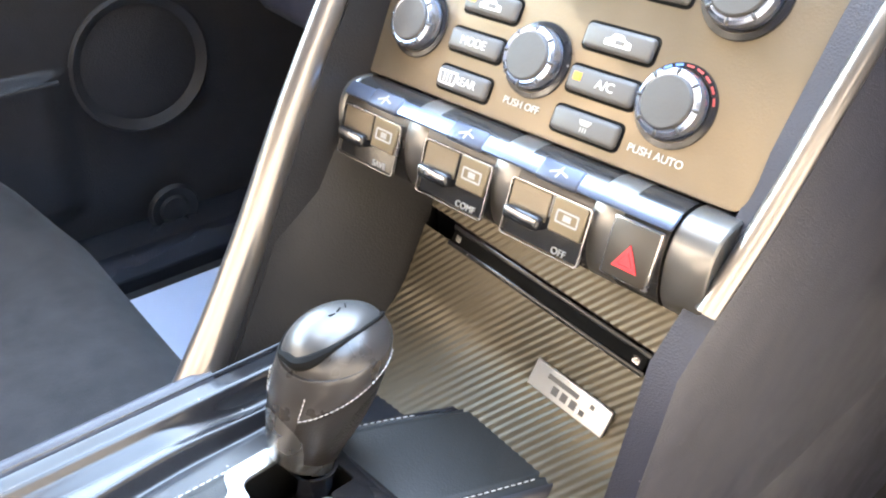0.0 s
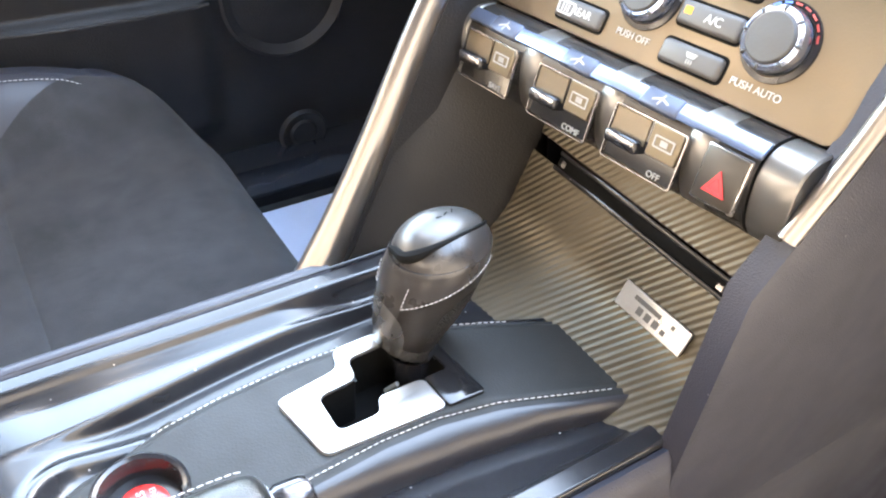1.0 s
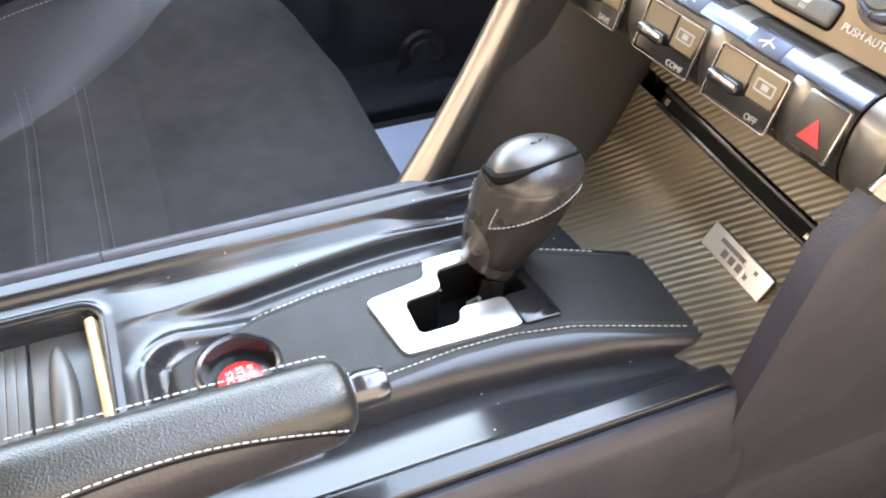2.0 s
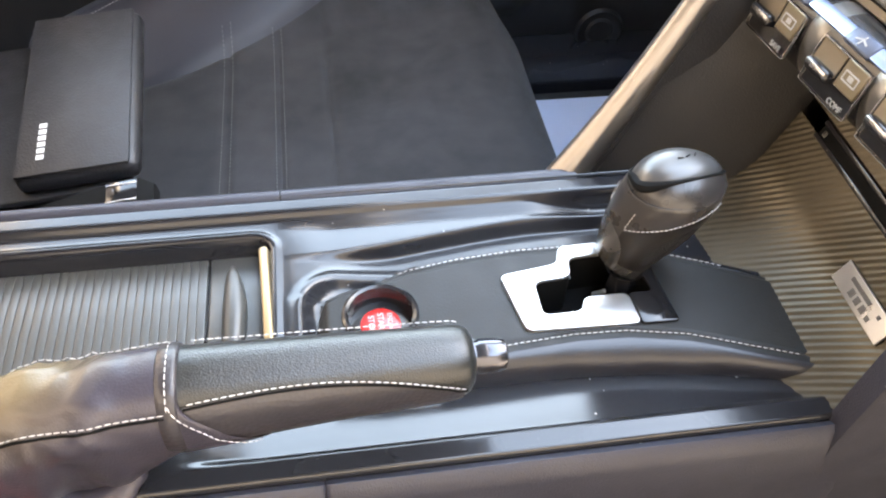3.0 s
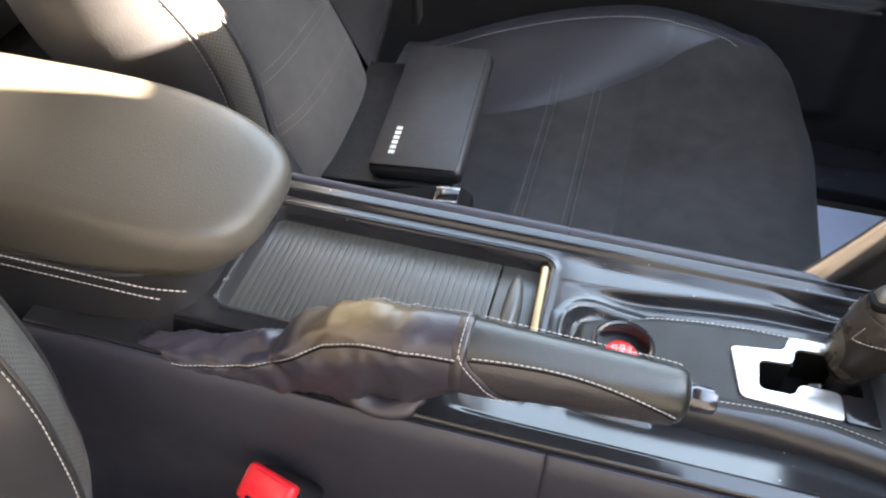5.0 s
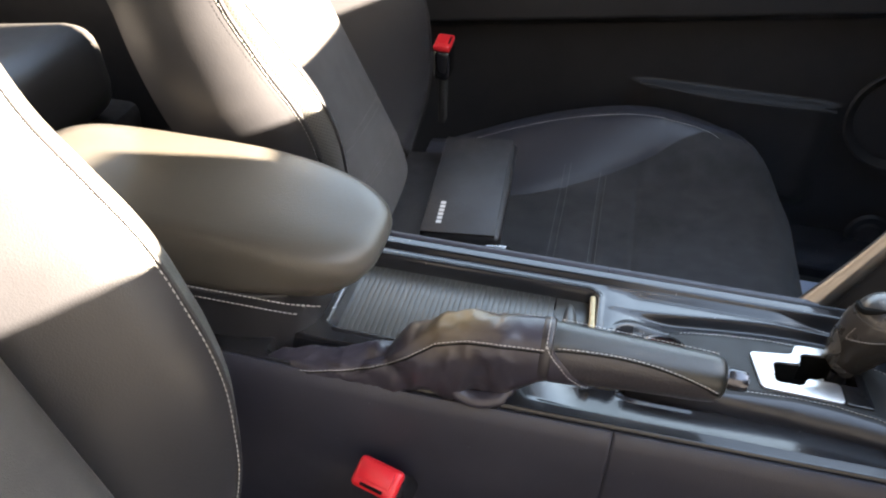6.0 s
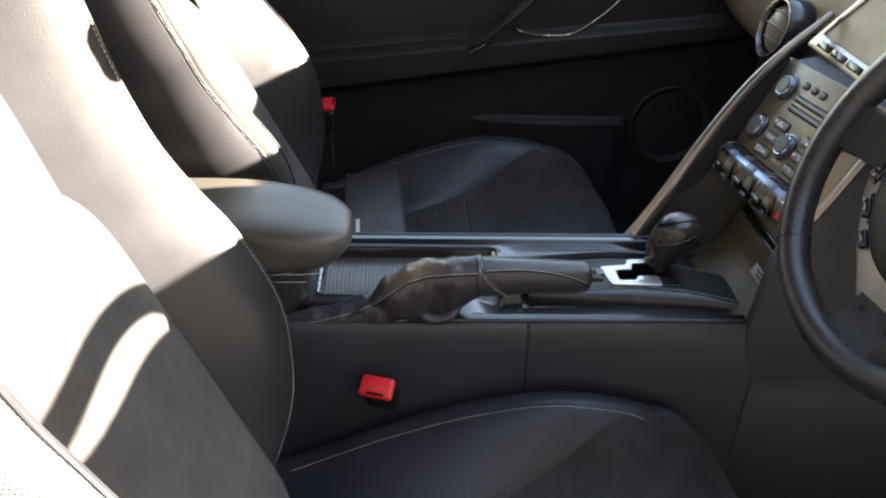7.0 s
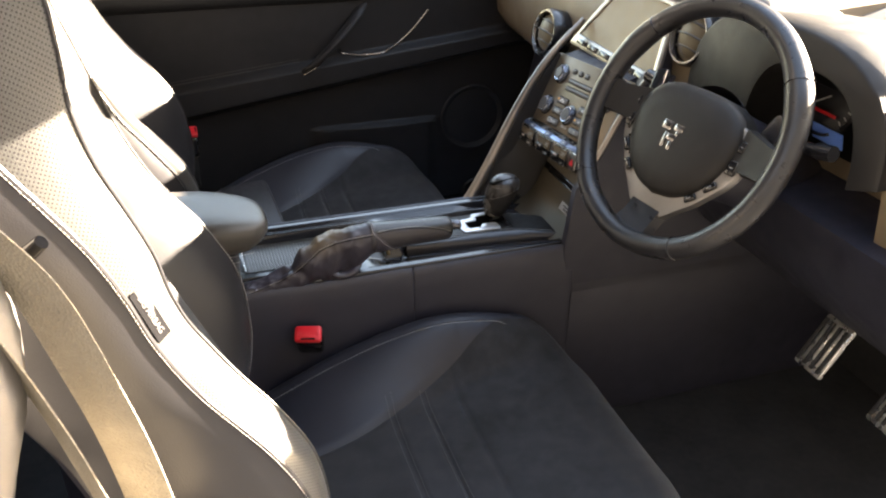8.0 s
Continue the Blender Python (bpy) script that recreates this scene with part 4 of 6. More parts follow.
GATE_IN = [(0.0945, 0.0295), (0.1175, 0.0315), (0.1195, 0.0470), (0.1600, 0.0490), (0.1630, 0.0150), (0.1210, 0.0150), (0.1180, 0.0050), (0.0945, 0.0045)]


def inside(poly, x, y):
    c = False
    for i in range(len(poly)):
        (x0, y0), (x1, y1) = poly[i - 1], poly[i]
        if (y0 > y) != (y1 > y) and x < (x1 - x0) * (y - y0) / (y1 - y0) + x0:
            c = not c
    return c


def pad_z(x, q):
    edge = min(q, 1 - q) * (pad_top(x) - pad_bottom(x))
    far = (1 - q) * (pad_top(x) - pad_bottom(x))
    return DECK + 0.0035 - 0.0052 * (1 - sstep(0.0, 0.006, far)) - 0.0008 * (1 - sstep(0.0, 0.006, edge)) - 0.0012 * math.exp(-((edge - 0.0065) / 0.0010) ** 2) - 0.007 * (1 - sstep(-0.034, -0.028, x)) - 0.002 * sstep(0.19, 0.25, x)


PX = lin(-0.034, 0.25, 190)
bm = bmesh.new()
rows = []
qs = lin(0, 1, 71)
for x in PX:
    rows.append([bm.verts.new((x, pad_bottom(x) + q * (pad_top(x) - pad_bottom(x)), pad_z(x, q))) for q in qs])
for a, b in zip(rows, rows[1:]):
    for i in range(len(qs) - 1):
        c = (a[i].co + b[i + 1].co) / 2
        if (c.xy - BTN).length < 0.0185 or inside(GATE_IN, c.x, c.y):
            continue
        bm.faces.new((a[i], a[i + 1], b[i + 1], b[i]))
pad = part("leather_pad", cl(bm), PAD_MAT, console, "dark leather-wrapped pad round the selector", 70)


def skirt_point(x, q):
    """The pad's rounded side wall, from its edge down into the trough."""
    y0, z0 = pad_bottom(x), pad_z(x, 0.0) + 0.0008
    y1, z1 = skirt_low(x), deck_z(x, skirt_low(x)) - 0.0015
    return Vector((x, y0 + (y1 - y0) * math.sin(math.pi / 2 * q) ** 1.15, z0 + (z1 - z0) * (1 - math.cos(math.pi / 2 * q) ** 1.1)))


part("pad_skirt", cl(surface(skirt_point, lin(-0.028, 0.25, 140), lin(0, 1, 12))), SKIRT, console, "smooth dark leather side of the pad", 70)


def pad_seam(off, x0, x1, low):
    out = []
    for x in lin(x0, x1, 120):
        wd = pad_top(x) - pad_bottom(x)
        q = off / wd if low else 1 - off / wd
        out.append(Vector((x, pad_bottom(x) + q * wd, pad_z(x, q) + 0.0009)) - CO)
    return out


stitches("stitching", pad_seam(0.0045, 0.015, 0.215, False), pad, 0.0036, 0.0025, 0.0003)
stitches("stitching", pad_seam(0.0045, -0.02, 0.235, True), pad, 0.0036, 0.0025, 0.0003)

gate = thing("selector_gate", "satin silver selector gate plate let into the console", "gate", (0.12, 0.025, DECK + 0.0035))


def gl_(bm, dz=0.0):
    return moved(bm, Matrix.Translation((-gate.location.x, -gate.location.y, dz)))


silver_out = [(0.0745, 0.0370), (0.1115, 0.0425), (0.1150, 0.0560), (0.1420, 0.0570), (0.1420, 0.0475), (0.1195, 0.0462), (0.1175, 0.0315), (0.0945, 0.0295), (0.0945, 0.0045), (0.1180, 0.0050), (0.1210, 0.0150), (0.1480, 0.0150), (0.1500, -0.0075), (0.0820, -0.0055)]
part("plate", gl_(plate(rounded(silver_out, 0.0050, 5), (), 0.0024, 0.0006)), SILVER, gate, "satin silver gate plate")
# The silver plate's front, coloured black for the dark reflection in it.
black_out = [(0.1425, 0.0570), (0.1660, 0.0570), (0.1725, -0.0080), (0.1505, -0.0075), (0.1485, 0.0150), (0.1630, 0.0150), (0.1600, 0.0490), (0.1425, 0.0475)]
part("plate_front_reflection", gl_(plate(rounded(black_out, 0.002, 3), (), 0.0022, 0.0005)), GLOSS, gate, "gate front in gloss black for its dark reflection")
wall = bmesh.new()
into(wall, between(0.088, 0.168, -0.002, 0.055, -0.034, -0.030, 0.0))
part("slot_floor", gl_(wall), DARK, gate)
gr = rounded(GATE_IN, 0.003, 3)
part("slot_wall", gl_(loft([[Vector((p.x, p.y, z)) for p in gr] for z in (-0.030, 0.0005)], True, False)), DARK, gate)
part("guide_pin", gl_(tube([(0.132, 0.026, -0.010), (0.136, 0.021, -0.002)], 0.0014, 8)), STEEL, gate, "small bright guide pin")

# starter button
st = thing("start_button", "round red engine start button in a black bezel", "button", (BTN.x, BTN.y, DECK + 0.0035))
part("bezel", revolve([(0.0180, -0.012), (0.0225, -0.001), (0.0222, 0.0012), (0.0205, 0.0022), (0.0188, 0.0012), (0.0176, -0.004), (0.0168, -0.012)], 48), SATIN, st)
part("dish", revolve([(0.0, -0.0145), (0.0165, -0.0145), (0.0172, -0.012), (0.0172, -0.016), (0.0, -0.018)], 40), SATIN, st)
cap = part("cap", revolve([(0.0, -0.0085), (0.009, -0.0086), (0.0118, -0.0094), (0.0126, -0.0108), (0.0128, -0.0145)], 40), RED_BUTTON, st, "glossy red cap")
tm = basis((0, 0, -0.0083), (0.0, -1, 0), (1, 0.0, 0), (0, 0, 1))
for k, wd in enumerate(("ENGINE", "START", "STOP")):
    lettering("cap_lettering", wd, 0.0052 if k else 0.0040, tm @ Matrix.Translation((0, 0.0055 - 0.0055 * k, 0)), WHITE, cap)

# ---- handbrake ----
hb = thing("handbrake", "black leather handbrake lever with white stitching and gaiter", "handbrake", (-0.02, -0.052, 0.40))
HO = hb.location


def hl(bm):
    return moved(bm, Matrix.Translation(-HO))


def egg(c, hw, up, dn, n=40, sq=0.86):
    """A lever section across x: half-width, height up and down from the centre."""
    out = []
    for k in range(n):
        a = 2 * math.pi * k / n
        cc, ss = math.cos(a), math.sin(a)
        h = up if ss > 0 else dn
        out.append(Vector((c[0], c[1] + hw * math.copysign(abs(cc) ** sq, cc), c[2] + h * math.copysign(abs(ss) ** sq, ss))))
    return out


GRIP = [(-0.094, -0.055, 0.448, 0.0210, 0.026, 0.020), (-0.085, -0.0545, 0.448, 0.0208, 0.0255, 0.020), (-0.06, -0.053, 0.4475, 0.0200, 0.0235, 0.0200), (-0.03, -0.051, 0.447, 0.0190, 0.021, 0.0195),
        (0.0, -0.0495, 0.4465, 0.0180, 0.0190, 0.0195), (0.022, -0.0485, 0.446, 0.0172, 0.0180, 0.0195), (0.032, -0.048, 0.446, 0.0165, 0.0172, 0.019), (0.038, -0.048, 0.446, 0.0148, 0.0155, 0.0175), (0.041, -0.048, 0.446, 0.0105, 0.011, 0.013)]


def grip_at(x):
    c = list(zip(*GRIP))
    return [float(np.interp(x, c[0], c[i])) for i in range(1, 6)]


gx = lin(-0.094, 0.030, 30) + [0.034, 0.0365, 0.0385, 0.040, 0.041]
rings = [egg((x, grip_at(x)[0], grip_at(x)[1]), *grip_at(x)[2:]) for x in gx]
grip = part("grip", hl(loft(rings)), GRIP_LEATHER, hb, "grained black leather grip", 60)


def grip_point(x, a, lift=0.0010):
    y, z, hw, up, dn = grip_at(x)
    c, s = math.cos(a), math.sin(a)
    h = up if s > 0 else dn
    return Vector((x, y + (hw + lift) * math.copysign(abs(c) ** 0.8, c), z + (h + lift) * math.copysign(abs(s) ** 0.8, s))) - HO


def near_seam(x):
    t = (x + 0.09) / 0.126
    return math.pi * (0.765 - 0.055 * math.sin(math.pi * min(1, t)) + 0.25 * t ** 3)


bm = surface(lambda x, q: grip_point(x, near_seam(x) + 0.05 + q * (1.55 * math.pi - near_seam(x)), 0.0006), lin(-0.0925, 0.0345, 60), lin(0, 1, 24))
part("grip_underside", bm, GRIP_LOW, hb, "smooth pricked leather under the seam", 60)
for nm, a0, a1 in (("near", math.pi * 0.80, math.pi * 1.22), ("far", math.pi * 0.24, math.pi * 0.20)):
    pts = []
    for x in lin(-0.090, 0.036, 60):
        t = (x + 0.09) / 0.126
        a = near_seam(x) if nm == "near" else a0 + (a1 - a0) * t
        pts.append(grip_point(x, a, 0.0012))
    stitches("stitching", pts, grip, 0.0036, 0.0027, 0.00034)
# A near-black tube under the seam stands for its shadow line.
part("seam_shadow", tube([grip_point(x, near_seam(x) + 0.10, 0.0004) for x in lin(-0.092, 0.036, 60)], 0.0008, 6), DARK, grip)
part("release_button", hl(revolve([(0.0, 0.0200), (0.0050, 0.0198), (0.0074, 0.0186), (0.0084, 0.0160), (0.0088, 0.0060), (0.0080, 0.0045), (0.0080, 0.0036), (0.0108, 0.0030), (0.0112, 0.0), (0.0125, -0.002)], 28, basis((0.038, -0.048, 0.447), (0, 1, 0), (0, 0, 1), (1, 0, 0)))), BUTTON_METAL, hb, "dark metal release button")
# the gaiter: a loose leather sleeve with folds
BOOT = [(-0.094, -0.0550, 0.4475, 0.0218, 0.0268, 0.0215), (-0.103, -0.0555, 0.4470, 0.0225, 0.0275, 0.026), (-0.13, -0.0565, 0.4440, 0.0235, 0.029, 0.048), (-0.16, -0.0570, 0.4400, 0.0240, 0.031, 0.052), (-0.185, -0.0575, 0.4320, 0.0240, 0.031, 0.048),
        (-0.205, -0.0590, 0.4220, 0.0232, 0.021, 0.040), (-0.225, -0.0610, 0.4120, 0.0205, 0.0150, 0.032), (-0.255, -0.0640, 0.4020, 0.0180, 0.0115, 0.022), (-0.29, -0.0665, 0.3950, 0.0160, 0.0085, 0.016), (-0.322, -0.0680, 0.3900, 0.0135, 0.009, 0.012), (-0.334, -0.0680, 0.388, 0.008, 0.005, 0.008)]


def boot_point(x, a, lift=0.0):
    c = list(zip(*BOOT[::-1]))
    y, z, hw, up, dn = [float(np.interp(x, c[0], c[i])) for i in range(1, 6)]
    cc, ss = math.cos(a), math.sin(a)
    h = up if ss > 0 else dn
    env = 1 - sstep(-0.135, -0.105, x)
    fold = 0.0036 * env * noise.noise(Vector((x * 42, cc * 1.4 + ss * 1.0, ss * 1.1 + 3))) + 0.0042 * math.exp(-((x + 0.196 + 0.016 * ss) / 0.012) ** 2) * sstep(-0.8, -0.4, ss) - 0.0060 * math.exp(-((x + 0.214 + 0.016 * ss) / 0.0065) ** 2) * sstep(-0.6, 0.2, ss)
    fold += 0.003 * math.exp(-((x + 0.235 + 0.02 * cc) / 0.008) ** 2) * env - 0.003 * math.exp(-((x + 0.262 - 0.02 * ss) / 0.007) ** 2)
    fold += 0.0035 * math.exp(-((x + 0.150 - 0.03 * ss) / 0.010) ** 2) * (1 if ss < 0 else 0.2) * env
    fold += 0.0016 * env * (1 - abs(noise.noise(Vector((x * 75 + 2 * ss, cc * 2.2, ss * 2.0 + 7))))) ** 4 - 0.0012 * env
    return Vector((x, y + (hw + fold + lift) * math.copysign(abs(cc) ** 0.8, cc), z + (h + fold + lift) * math.copysign(abs(ss) ** 0.85, ss))) - HO


bx = lin(-0.094, -0.322, 110) + lin(-0.324, -0.334, 6)
bm = loft([[boot_point(x, 2 * math.pi * k / 56) for k in range(56)] for x in bx])
boot = part("gaiter", bm, GAITER, hb, "creased black leather gaiter", 70)
for a, end in ((math.pi * 0.80, -0.315), (math.pi * 0.24, -0.175)):
    stitches("stitching", [boot_point(x, a + 0.10 * math.sin((x + 0.09) * 22), 0.0012) for x in lin(-0.1, end, 110)], boot, 0.0036, 0.0027, 0.00034)
# The gaiter seam's shadow line, laid on as a near-black tube.
part("seam_shadow", tube([boot_point(x, 0.80 * math.pi + 0.10 * math.sin((x + 0.09) * 22) + 0.09, 0.0) for x in lin(-0.1, -0.315, 110)], 0.0008, 6), DARK, boot)
stitches("stitching", [boot_point(-0.0985, a, 0.0015) for a in lin(math.pi * 0.3, math.pi * 0.80, 24)], boot, 0.0036, 0.0026, 0.00033)
part("gaiter_band", hl(loft([egg((x, -0.0552, 0.4478), 0.0215 + d, 0.0265 + d, 0.0208 + d) for x, d in ((-0.1035, 0.0), (-0.1025, 0.0015), (-0.0955, 0.0016), (-0.0938, 0.0006))])), GRIP_LOW, hb, "leather band behind the grip", 60)
# its lower lip laps forward over the grip's underside
def lip_end(a):
    return -0.0935 + 0.036 * sstep(0.74 * math.pi, 1.30 * math.pi, a)


lip_a = lin(0.76 * math.pi, 1.62 * math.pi, 40)
lip = part("gaiter_lip", surface(lambda a, q: grip_point(-0.094 + (lip_end(a) + 0.094) * q, a, 0.0022 - 0.0010 * q ** 6), lip_a, lin(0, 1, 14)), GAITER, hb, "leather lip of the gaiter under the grip", 60)
stitches("stitching", [grip_point(lip_end(a) - 0.0045, a, 0.0026) for a in lip_a], lip, 0.0036, 0.0026, 0.00033)
# a loose tuck of leather by the lever's foot
part("gaiter_tuck", hl(tube(curve_through([(-0.180, -0.0725, 0.416), (-0.164, -0.0760, 0.406), (-0.148, -0.0775, 0.4020), (-0.132, -0.0755, 0.406), (-0.120, -0.068, 0.417)], 5), [0.003] + [0.0065] * 4 + [0.0086] * 12 + [0.0065] * 3 + [0.003], 14, 0.75)), GAITER, hb)

# ---- armrest ----
arm = thing("armrest", "padded black leather centre armrest lid", "armrest", (-0.42, 0.02, 0.40))
AO = arm.location


def arm_edge(k, n=72):
    """Plan outline of the lid."""
    a = 2 * math.pi * k / n
    cx, cy = -0.43, 0.016
    c, s = math.cos(a), math.sin(a)
    e = 0.62 if c > 0 else 0.35
    return cx + (0.178 if c > 0 else 0.17) * math.copysign(abs(c) ** e, c), cy + 0.079 * math.copysign(abs(s) ** (0.58 if c > 0 else 0.5), s)


def arm_ring(scale, z, drop=0.0):
    out = []
    for k in range(72):
        x, y = arm_edge(k)
        x, y = -0.43 + (x + 0.43) * scale[0], 0.016 + (y - 0.016) * scale[1]
        out.append(Vector((x, y, z - 0.022 * max(0, (x + 0.43) / 0.178) ** 2 * (1 if z > 0.46 else 0))) - AO)
    return out


rings = [arm_ring((0.74, 0.86), 0.449), arm_ring((0.77, 0.93), 0.4495), arm_ring((0.81, 0.97), 0.453), arm_ring((0.88, 0.99), 0.463), arm_ring((0.945, 1.0), 0.475), arm_ring((0.99, 1.0), 0.487), arm_ring((1.0, 0.995), 0.494), arm_ring((0.993, 0.975), 0.5005), arm_ring((0.972, 0.935), 0.5052), arm_ring((0.93, 0.87), 0.5080), arm_ring((0.85, 0.76), 0.5098), arm_ring((0.6, 0.5), 0.5115), arm_ring((0.3, 0.2), 0.5122)]
lid = part("lid", loft(rings), ARM_LEATHER, arm, "padded leather armrest lid", 70)
for dz, x1 in ((0.4580, -0.284), (0.4465, -0.302)):
    stitches("stitching", [Vector((x, -0.0655 - (0.0025 if dz > 0.45 else 0.001) + 0.9 * max(0.0, x + 0.315) ** 1.5, dz)) - AO for x in lin(-0.585, x1, 60)], lid, 0.0042, 0.0031, 0.0005)
skirt = [[Vector((-0.43 + (x + 0.43) * kx, 0.016 + (y - 0.016) * ky, z)) - AO for x, y in (arm_edge(k) for k in range(72))] for kx, ky, z in ((0.76, 1.000, 0.4515), (0.765, 1.012, 0.4505), (0.755, 1.015, 0.4470), (0.735, 1.005, 0.4400), (0.72, 0.985, 0.425), (0.71, 0.965, 0.385), (0.71, 0.955, 0.350))]
part("bin", loft(skirt), LEATHER_SMOOTH, arm, "black leather-wrapped storage bin under the lid", 60)

# ---- shift lever ----
sh = thing("shift_lever", "leather-wrapped shift lever with a silver cap", "gear lever", (0.153, 0.036, DECK))
SO = sh.location


def knob_ring(t):
    """Sections from the collar up to the crown; the head leans over the front."""
    cx = spline(t, [(0, 0.1480), (0.15, 0.1495), (0.4, 0.1570), (0.65, 0.1645), (0.8, 0.1678), (1, 0.1695)])
    cz = spline(t, [(0, 0.4030), (0.15, 0.4120), (0.4, 0.4310), (0.65, 0.4500), (0.8, 0.4600), (1, 0.4715)])
    rx = spline(t, [(0, 0.0158), (0.08, 0.0164), (0.15, 0.0174), (0.4, 0.0236), (0.65, 0.0284), (0.8, 0.0292), (0.92, 0.0278), (1, 0.0238)])
    ry = spline(t, [(0, 0.0150), (0.15, 0.0165), (0.4, 0.0205), (0.65, 0.0232), (0.8, 0.0236), (0.92, 0.0224), (1, 0.0190)])
    lean = spline(t, [(0, -0.60), (0.15, -0.54), (0.4, -0.32), (0.65, -0.10), (0.88, 0.05), (1, 0.06)])
    out = []
    for k in range(48):
        a = 2 * math.pi * k / 48
        x, y = rx * math.cos(a) * (1.0 + 0.06 * math.cos(a)), ry * math.sin(a)
        out.append(Vector((cx + 0.003 + x, 0.044 + y, cz + lean * x)) - SO)
    return out


def knob_at(t, a, grow=0.0):
    r = knob_ring(t)
    k = (a % (2 * math.pi)) / (2 * math.pi) * 48
    i, f = int(k) % 48, k - int(k)
    p = r[i].lerp(r[(i + 1) % 48], f)
    c = sum(r, Vector()) / 48
    return p + (p - c).normalized() * grow


def low_ring(t, s):
    r = knob_ring(t)
    c = sum(r, Vector()) / 48
    return [c + (v - c) * s - Vector((0, 0, 0.0022 * (1 - s) / 0.3)) for v in r]


body = part("knob_body", loft([knob_ring(t) for t in lin(0.10, 0.90, 60)]), KNOB_LEATHER, sh, "polished dark leather knob", 60)
collar = part("collar", loft([low_ring(0, 0.6), low_ring(0, 0.82), low_ring(0, 0.94)] + [[v + (v - sum(r, Vector()) / 48) * 0.02 for v in r] for r in (knob_ring(t) for t in lin(0.0, 0.13, 8))]), KNOB_CAP, sh, "gunmetal collar", 60)
# a metal spine that runs up the back from the collar to a point
part("spine", surface(lambda t, q: knob_at(t, math.pi + q * 1.05 * math.sqrt(max(0.0, 1 - ((t - 0.10) / 0.36) ** 2)), 0.0007), lin(0.10, 0.4595, 24), lin(-1, 1, 17)), KNOB_CAP, sh, "gunmetal spine", 60)
# side panels below the seam, with a pricked oval
for sg in (-1, 1):
    def seam(u):
        return 0.50 + 0.29 * math.sin(min(1.0, u) * math.pi / 2) ** 1.1

    pts = [knob_at(seam(u), math.pi + sg * (0.62 + 1.95 * u), 0.0006) for u in lin(0, 1, 44)]
    stitches("stitching", pts, body, 0.0026, 0.0019, 0.0003)
    part("side_panel", surface(lambda u, q: knob_at(0.14 + (seam(u) - 0.165) * q, math.pi + sg * (0.62 + 1.95 * u), 0.0005), lin(0, 1, 30), lin(0, 1, 20)), KNOB_SIDE, sh, "dark leather side panel", 60)
    part("pricked_patch", surface(lambda r_, a: knob_at(0.43 + 0.20 * r_ * math.sin(a), math.pi + sg * (1.95 + 0.42 * r_ * math.cos(a) + 0.16 * r_ * math.sin(a)), 0.0012 - 0.0006 * r_ ** 4), lin(0.02, 1, 8), lin(0, 2 * math.pi, 33)), KNOB_PRICK, sh, "pricked grip patch", 60)
    stitches("stitching", [knob_at(t, math.pi + sg * 0.62, 0.0008) for t in lin(0.52, 0.78, 20)], body, 0.0026, 0.0019, 0.0003)
# the crown, with a smooth saddle cap let into it
CROWN = knob_ring(0.88)
CC = sum(CROWN, Vector()) / 48


def crown(px, py, lift=0.0):
    """A point of the crown over the section, px and py from -1 to 1."""
    r = min(0.999, math.hypot(px, py))
    h = 0.0150 * (1 - r ** 2.5) ** 0.62
    return CC + Vector((0.0279 * px * (1 + 0.06 * px), 0.0228 * py, 0.06 * 0.0279 * px + h + lift))


part("crown", surface(lambda r, a: crown(r * math.cos(a), r * math.sin(a)), lin(0.0005, 0.999, 22), lin(0, 2 * math.pi, 49)), KNOB_LEATHER, sh, "polished dark leather crown", 60)


def cap_xy(r, a):
    c, s = math.cos(a), math.sin(a)
    return 0.03 + 0.93 * r * c, 0.14 + (0.78 if s > 0 else 0.66) * r * math.copysign(abs(s) ** 0.8, s) + 0.10 * r * c * (1 if s < 0 else 0.0)


cap = part("knob_cap", surface(lambda r, a: crown(*cap_xy(r, a), 0.0016 - 0.0022 * r ** 8), lin(0.003, 1, 20), lin(0, 2 * math.pi, 57)), SILVER_CAP, sh, "satin silver knob cap", 60)
part("cap_groove", tube([crown(*cap_xy(1.03, a), 0.0003) for a in lin(0, 2 * math.pi, 57)], [0.0008 + 0.0026 * max(0.0, -math.cos(a - 0.45)) ** 4 for a in lin(0, 2 * math.pi, 57)], 8), DARK, cap)
for i in range(3):
    part("cap_mark", rbox(0.0034, 0.0007, 0.0004, 0, 1, Matrix.Translation(crown(0.0 + 0.16 * i, 0.10 + 0.05 * i, 0.0018)) @ pose(0, 0, 0, 0, 6, 30 * i)), DARK, cap)
part("shaft", revolve([(0.010, -0.03), (0.010, 0.004), (0.013, 0.006)], 20), SATIN, sh)

# ---- centre stack ----
PU, PN, PR = Vector((0.4472, 0, 0.8944)), Vector((-0.8944, 0, 0.4472)), Vector((0, -1, 0))


def on_panel(y, z, lift=0.0):
    return basis(Vector((0.264 + 0.5 * (z - 0.545), y, z)) + PN * lift, PR, PU, PN)


stack = tagged(thing("centre_stack", "bronze-grey centre stack with climate controls between silver rails", "dashboard console", (0.33, 0.04, 0.40)), kind="structure")
KO = stack.location


def kl(bm):
    return moved(bm, Matrix.Translation(-KO))


def at_stack(m):
    return Matrix.Translation(-KO) @ m


# body behind the panel, cut back below for the hollow
prof = [(0.268, 0.540), (0.3285, 0.664), (0.345, 0.668), (0.46, 0.69), (0.62, 0.60), (0.62, 0.20), (0.31, 0.20), (0.31, 0.505), (0.268, 0.520)]
part("body", kl(loft([[Vector((x, y, z)) for x, z in prof] for y in (-0.060, 0.148)])), SOFT, stack)
outline = rounded([(-0.167, 0.0), (0.078, 0.0), (0.088, 0.128), (-0.158, 0.128)], 0.006)
